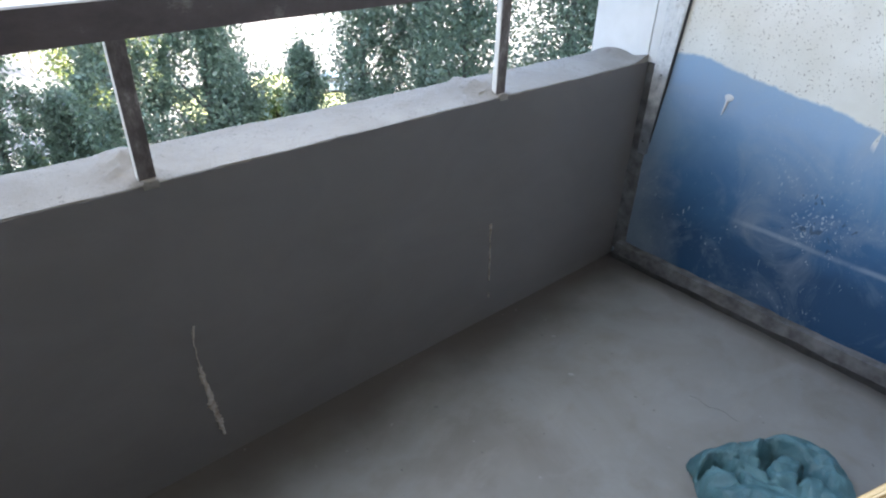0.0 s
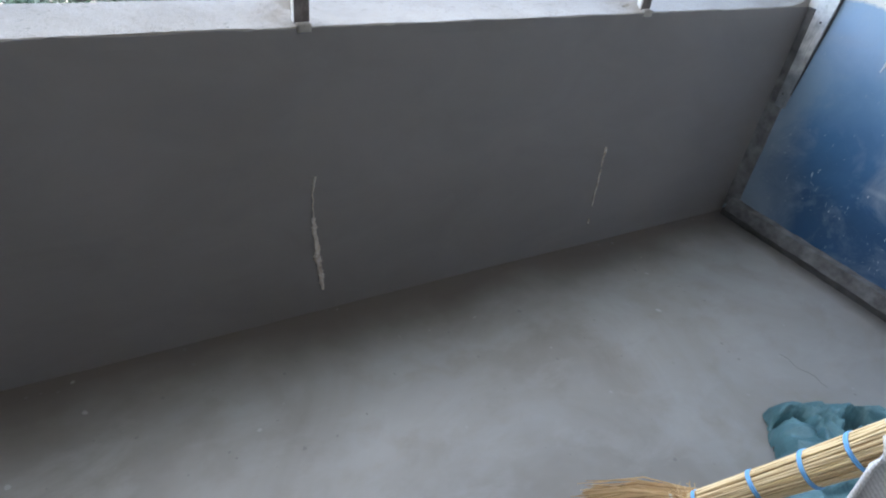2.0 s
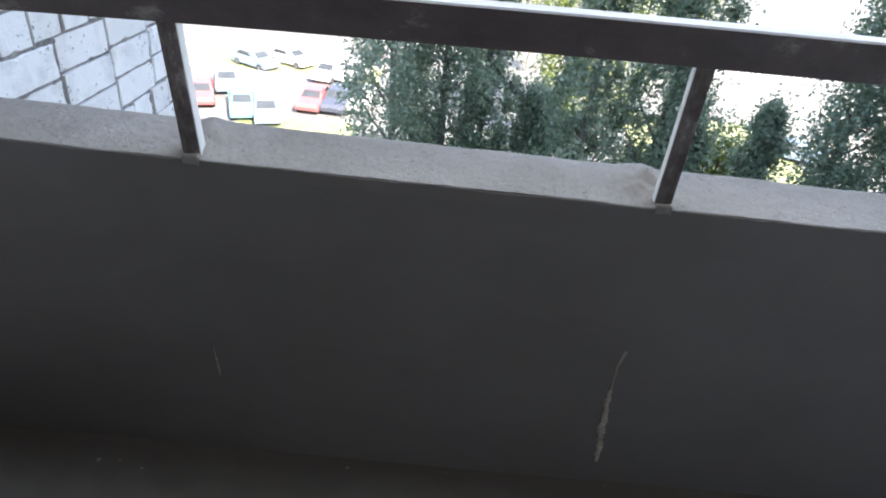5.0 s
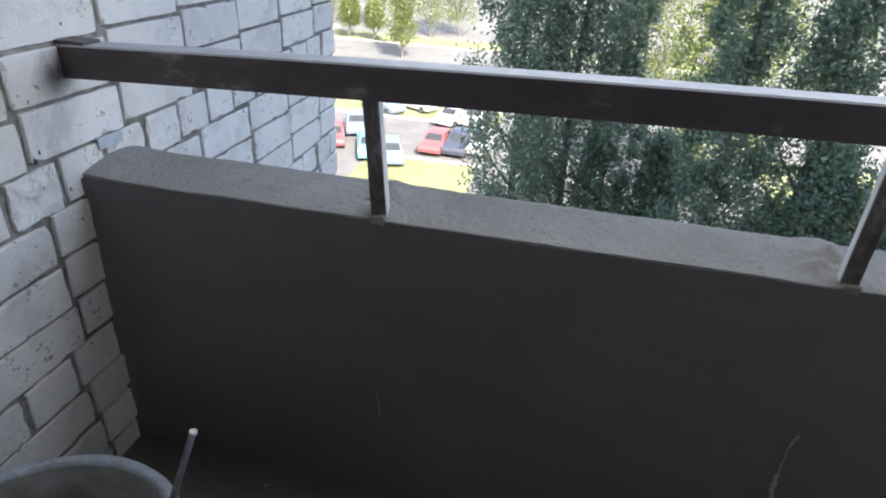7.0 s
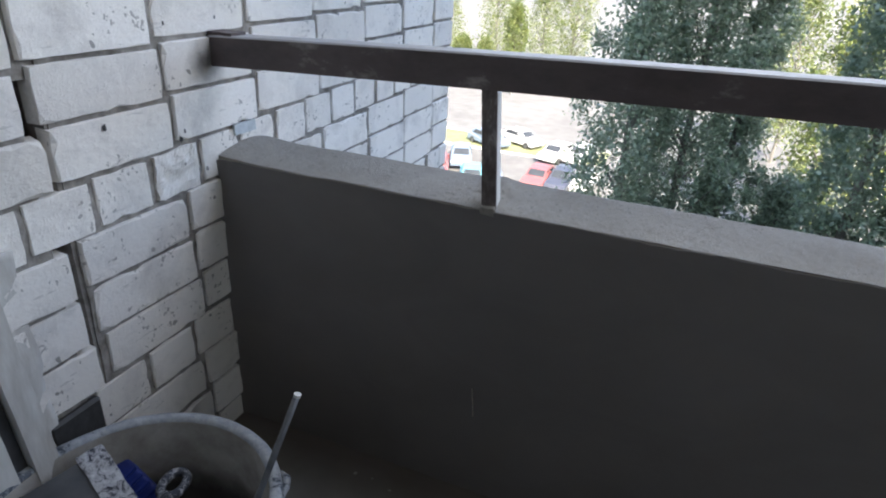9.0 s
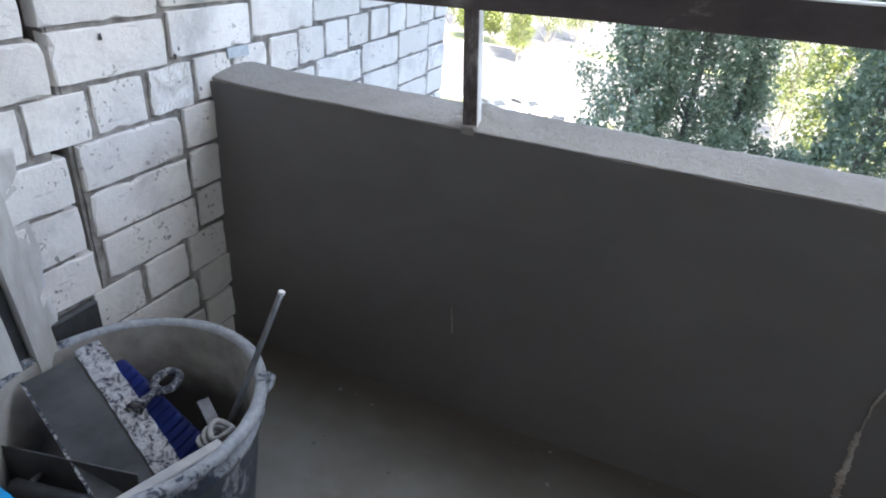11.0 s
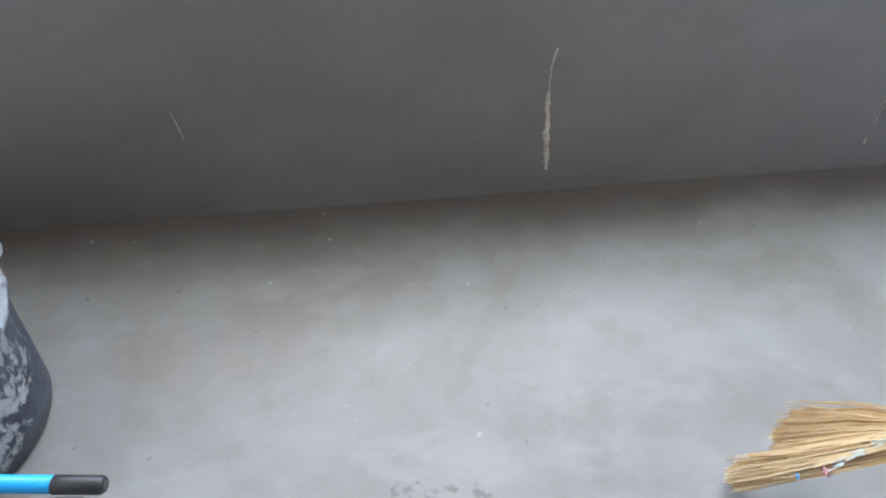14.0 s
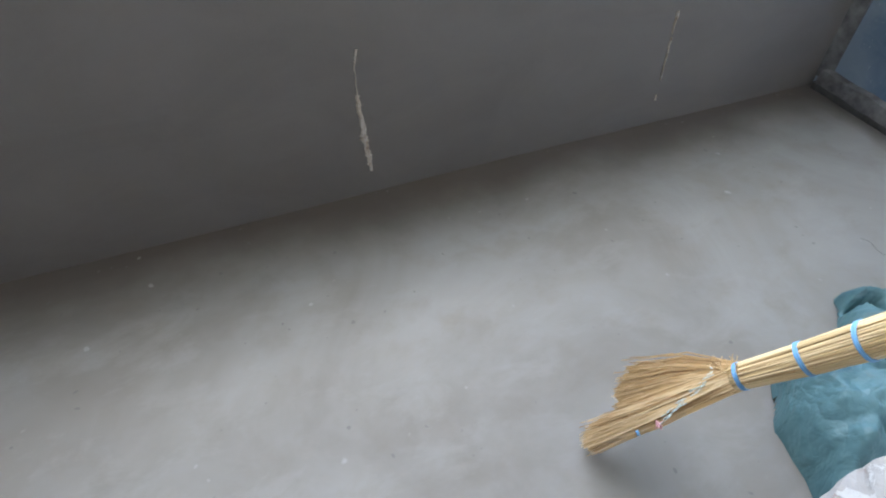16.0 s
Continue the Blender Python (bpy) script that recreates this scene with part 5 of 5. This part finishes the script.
def car(x, y, heading, paint, label, tall=1.0):
    e = empty("car", (x, y, GROUND))
    tagged(e, label, "car", "cars parked in the yard")
    m = Matrix.Translation((x, y, GROUND)) @ pose(0, 0, 0, 0, 0, heading)
    # side profile (length along local y, nose at -y) lofted across the width
    prof = [(-2.1, 0.35), (-2.15, 0.6), (-2.0, 0.78), (-1.1, 0.95), (-0.45, 1.38), (0.3, 1.46), (1.2, 1.40), (1.85, 1.02), (2.1, 0.95), (2.15, 0.5), (2.05, 0.32)]
    bm = bmesh.new()
    rings = []
    for xx, inset in ((-0.86, 0.10), (-0.80, 0.0), (0.80, 0.0), (0.86, 0.10)):
        ring = []
        for py, pz in prof:
            k = 1.0 if pz < 1.0 else 0.82
            ring.append(bm.verts.new(m @ Vector((xx * k, py * (1 - inset * 0.3), 0.32 + (pz - 0.32) * (1 - inset) * tall))))
        rings.append(ring)
    for a, b in zip(rings, rings[1:]):
        for j in range(len(prof)):
            j2 = (j + 1) % len(prof)
            bm.faces.new((a[j], b[j], b[j2], a[j2]))
    bm.faces.new(rings[0][::-1])
    bm.faces.new(rings[-1])
    bmesh.ops.recalc_face_normals(bm, faces=bm.faces)
    part("body", bm, paint, e)

    def pane(name, pts):
        b2 = bmesh.new()
        vs = [b2.verts.new(m @ Vector(p)) for p in pts]
        r = bmesh.ops.extrude_face_region(b2, geom=[b2.faces.new(vs)])
        n = (vs[1].co - vs[0].co).cross(vs[2].co - vs[0].co).normalized()
        for v in r["geom"]:
            if isinstance(v, bmesh.types.BMVert):
                v.co += n * 0.02
        part(name, b2, GLASS, e, "dark glass")
    h = lambda z: 0.32 + (z - 0.32) * tall
    pane("windscreen", [(-0.66, -1.02, h(1.0)), (0.66, -1.02, h(1.0)), (0.58, -0.5, h(1.36)), (-0.58, -0.5, h(1.36))])
    pane("rear_window", [(0.6, 1.78, h(1.08)), (-0.6, 1.78, h(1.08)), (-0.55, 1.3, h(1.36)), (0.55, 1.3, h(1.36))])
    for s in (-1, 1):
        pane("side_window", [(s * 0.735, -0.75, h(1.02)), (s * 0.735, 1.45, h(1.02)), (s * 0.70, 1.1, h(1.33)), (s * 0.70, -0.35, h(1.33))][::s])
        for wy in (-1.32, 1.32):
            b2 = sweep([m @ Vector((s * 0.70, wy, 0.31)), m @ Vector((s * 0.885, wy, 0.31))], 0.31, 14)
            wheel = part("wheel", b2, TYRE, e)
            part("rim", sweep([m @ Vector((s * 0.88, wy, 0.31)), m @ Vector((s * 0.893, wy, 0.31))], 0.19, 12), STEEL, wheel)


def paint(name, c):
    return simple(name, c, tuple(min(1, k * 1.15) for k in c), 2, 0.3, bumps=0)


RED, DARK, WHITE, GREY, TEAL = paint("red_car_paint", (0.24, 0.08, 0.08)), paint("dark_car_paint", (0.05, 0.055, 0.075)), paint("white_car_paint", (0.42, 0.42, 0.42)), paint("grey_blue_car_paint", (0.14, 0.18, 0.23)), paint("teal_car_paint", (0.12, 0.30, 0.34))
for cx, cy, hd, pt, lab, tl in ((-9.75, 43.0, -4, RED, "red hatchback parked nose towards the house", 1.0), (-7.95, 43.2, -6, DARK, "dark blue-grey car parked in the row", 1.12), (-6.5, 44.0, -4, WHITE, "white car parked at the end of the row", 1.0),
                               (-10.0, 50.4, -16, WHITE, "white saloon parked on the lawn edge", 1.0), (-8.0, 51.0, -14, WHITE, "white saloon parked on the lawn edge", 1.0), (-14.0, 53.4, 62, WHITE, "white saloon parked on the lawn edge", 1.0), (-16.6, 51.6, 58, GREY, "grey car parked on the lawn edge", 1.0),
                               (-16.9, 45.2, 20, GREY, "grey-blue car parked beside the road", 1.0), (-14.2, 40.2, 20, TEAL, "pale teal car parked beside the road", 1.05), (-12.4, 39.6, 20, GREY, "grey-blue car parked beside the road", 1.0), (-17.6, 41.8, 20, RED, "red car half hidden by the brick wall", 1.0),
                               (26.4, 42.5, 60, GREY, "grey-blue car parked behind the trees", 1.0)):
    car(cx, cy, hd, pt, lab, tl)
for x0, y0, x1, y1 in ((-40, 49.9, -6.0, 50.15), (-40, 55.05, -6, 55.3), (-70, 85.7, 20, 85.95), (-14, 40.05, -6, 40.3)):
    structure(part("kerb", box((x0, y0, GROUND - 0.2), (x1, y1, GROUND + 0.15), 0.02), KERB), "pale concrete kerb along the yard road", "kerb")


def fence():
    e = empty("white_fence", (39, 64, GROUND))
    tagged(e, "white metal railing fence across the yard", "fence")
    for k in range(24):
        bx = 30 + k * 0.9
        part("picket", box((bx, 64 + k * 0.3, GROUND), (bx + 0.12, 64.12 + k * 0.3, GROUND + 2.6)), WHITE, e)
    for z in (0.5, 2.4):
        part("cross_rail", sweep([(30, 64.06, GROUND + z), (51.6, 71.3, GROUND + z)], 0.07, 6), WHITE, e)


fence()

# ---- bricks of the side wall ----
PITCH, SLOPE = 0.0972, 0.042


def brick_mesh(length, seed, height=0.088):
    """A flat brick face inside a narrow worn arris, chipped here and there."""
    rnd = random.Random(seed)
    nx, nzz = (10, 4) if length > 0.15 else (5, 4)
    ring = [(i / nx, 0.0) for i in range(nx)] + [(1.0, j / nzz) for j in range(nzz)] + [(i / nx, 1.0) for i in range(nx, 0, -1)] + [(0.0, j / nzz) for j in range(nzz, 0, -1)]
    bm = bmesh.new()
    inner, outer, back = [], [], []
    tilt = rnd.uniform(-0.008, 0.008)
    for a, c in ring:
        y, z = (a - 0.5) * length, (c - 0.5) * height
        iy, iz = (1 if a == 0 else -1 if a == 1 else 0), (1 if c == 0 else -1 if c == 1 else 0)
        q = Vector((y * 45, z * 45, seed * 3.7))
        jy, jz = 0.0018 * noise.noise(q), 0.0014 * noise.noise(q + Vector((9, 4, 2)))
        if iy and iz:
            jy, jz = iy * rnd.uniform(0.0, 0.0025), iz * rnd.uniform(0.0, 0.0025)
        chip = 0.0012 + (rnd.random() ** 8) * 0.011
        inner.append(bm.verts.new((tilt * y, y + iy * chip + jy, z + iz * chip * 0.8 + jz)))
        outer.append(bm.verts.new((-0.0018 - chip * 0.3 + tilt * y, y + jy + iy * 0.3 * chip * (chip > 0.009), z + jz + iz * 0.3 * chip * (chip > 0.009))))
        back.append(bm.verts.new((-0.03, y, z)))
    bm.faces.new(inner)
    n = len(ring)
    for k in range(n):
        k2 = (k + 1) % n
        bm.faces.new((inner[k], outer[k], outer[k2], inner[k2]))
        bm.faces.new((outer[k], back[k], back[k2], outer[k2]))
    bmesh.ops.recalc_face_normals(bm, faces=bm.faces)
    return mesh_of("brick", bm, BRICK)


STRETCH = [brick_mesh(0.245, 100 + k) for k in range(12)]
HEAD = [brick_mesh(0.1165, 200 + k) for k in range(12)]
brnd = random.Random(9)


def lay(me, y, z):
    ob = new("brick", me)
    ob.parent = brickwall
    ob.matrix_basis = pose(XL + brnd.uniform(-0.003, 0.003), y, z + SLOPE * y, 0, brnd.uniform(-0.8, 0.8), brnd.uniform(-0.7, 0.7))
    return ob


Z0 = 0.886          # centre of the course under the handrail
far = bmesh.new()
for course in range(-6, 28):
    z = Z0 - (course - 2) * PITCH
    header = course % 4 == 0
    pitch = 0.1275 if header else 0.2553
    start = {0: -0.09, 1: -0.13, 2: -0.12, 3: -0.11, 5: -0.10, 6: -0.095, 7: -0.085, 4: -0.05, 8: -0.13}.get(course, -0.11 + 0.01 * (course % 3))
    k0, k1 = (-8, 11) if header else (-4, 5)
    for k in range(k0, k1 + 1):
        y = start + (k + 0.5) * pitch
        if y < -1.0 or y + pitch / 2 > 1.36:
            continue
        if course == 8 and -0.48 < y < -0.36:
            continue
        if not header and course in (2, 5, 6, 7) and y < -0.36:
            y -= 0.014
        if course == 4 and abs(y + 0.114) < 0.03:
            split_at = (y, z)
            continue
        seen = -0.6 < y and -2 <= course <= 12
        if seen:
            lay(brnd.choice(HEAD if header else STRETCH), y, z)
        else:
            L = (0.117 if header else 0.246) / 2
            zz = z + SLOPE * y
            box((XL - 0.03, y - L, zz - 0.044), (XL, y + L, zz + 0.044), 0.004, far)
    last = start + (k1 + 1) * pitch
    while last + 0.001 > 1.36 or last + pitch <= 1.36:
        last += -pitch if last > 1.36 else pitch
    rest = 1.349 - last - 0.008
    if rest > 0.03 and -2 <= course <= 12:
        lay(mesh_of("brick", box((-0.03, -rest / 2, -0.044), (0.0, rest / 2, 0.044), 0.0045), BRICK), last + rest / 2 + 0.002, z)
far_ob = part("brick_rest", far, BRICK, brickwall)
far_ob["kind"] = "stuff"
dark_block = lay(mesh_of("brick", box((-0.03, -0.055, -0.042), (0.002, 0.05, 0.040), 0.006), DARKFILL), -0.425, Z0 - 6 * PITCH)
dark_block["label"] = "black block in the place of one brick"
# small tin plate pressed into the joint
tin = part("tin_plate", rough_box((XL - 0.004, 0.055, 0.722), (XL + 0.0045, 0.125, 0.744), 0.01, 0.0012, 30, 2), TIN, brickwall, "small dented tin plate")
# mortar smeared over the bricks beside the door leaf
smear = part("mortar_smear", rough_box((XL - 0.006, -0.520, 0.02), (XL + 0.0005, -0.462, 0.66), 0.011, 0.006, 22, 7.0), WHITEPAINT, brickwall, "old whitewash plaster smeared over brick edges", True)
# one header split across, its broken face standing rough
split = lay(mesh_of("brick", rough_box((-0.03, -0.058, -0.044), (0.001, 0.058, 0.044), 0.0065, 0.006, 38.0, 2.0, fixed=((0, -1),)), BRICK), *split_at)
split["label"] = "brick with a rough broken face"
# black discs added for the shade inside small holes of the brick faces
for y, z, r in ((-0.075, 0.81, 0.004), (-0.087, 0.762, 0.007), (-0.098, 0.750, 0.006), (-0.263, 0.806, 0.005), (-0.105, 0.963, 0.003), (0.028, 0.967, 0.003)):
    bm = bmesh.new()
    bmesh.ops.create_icosphere(bm, subdivisions=2, radius=r)
    for v in bm.verts:
        v.co *= 1 + 0.5 * noise.noise(v.co * 300 + Vector((y * 40, 0, 0)))
        v.co = Vector((XL + 0.0025 + v.co.x * 0.12, y + v.co.y * 0.8, z + v.co.z * 1.3))
    part("hole", bm, DARKFILL, brickwall, "black disc painting the shade of a pit in a brick")
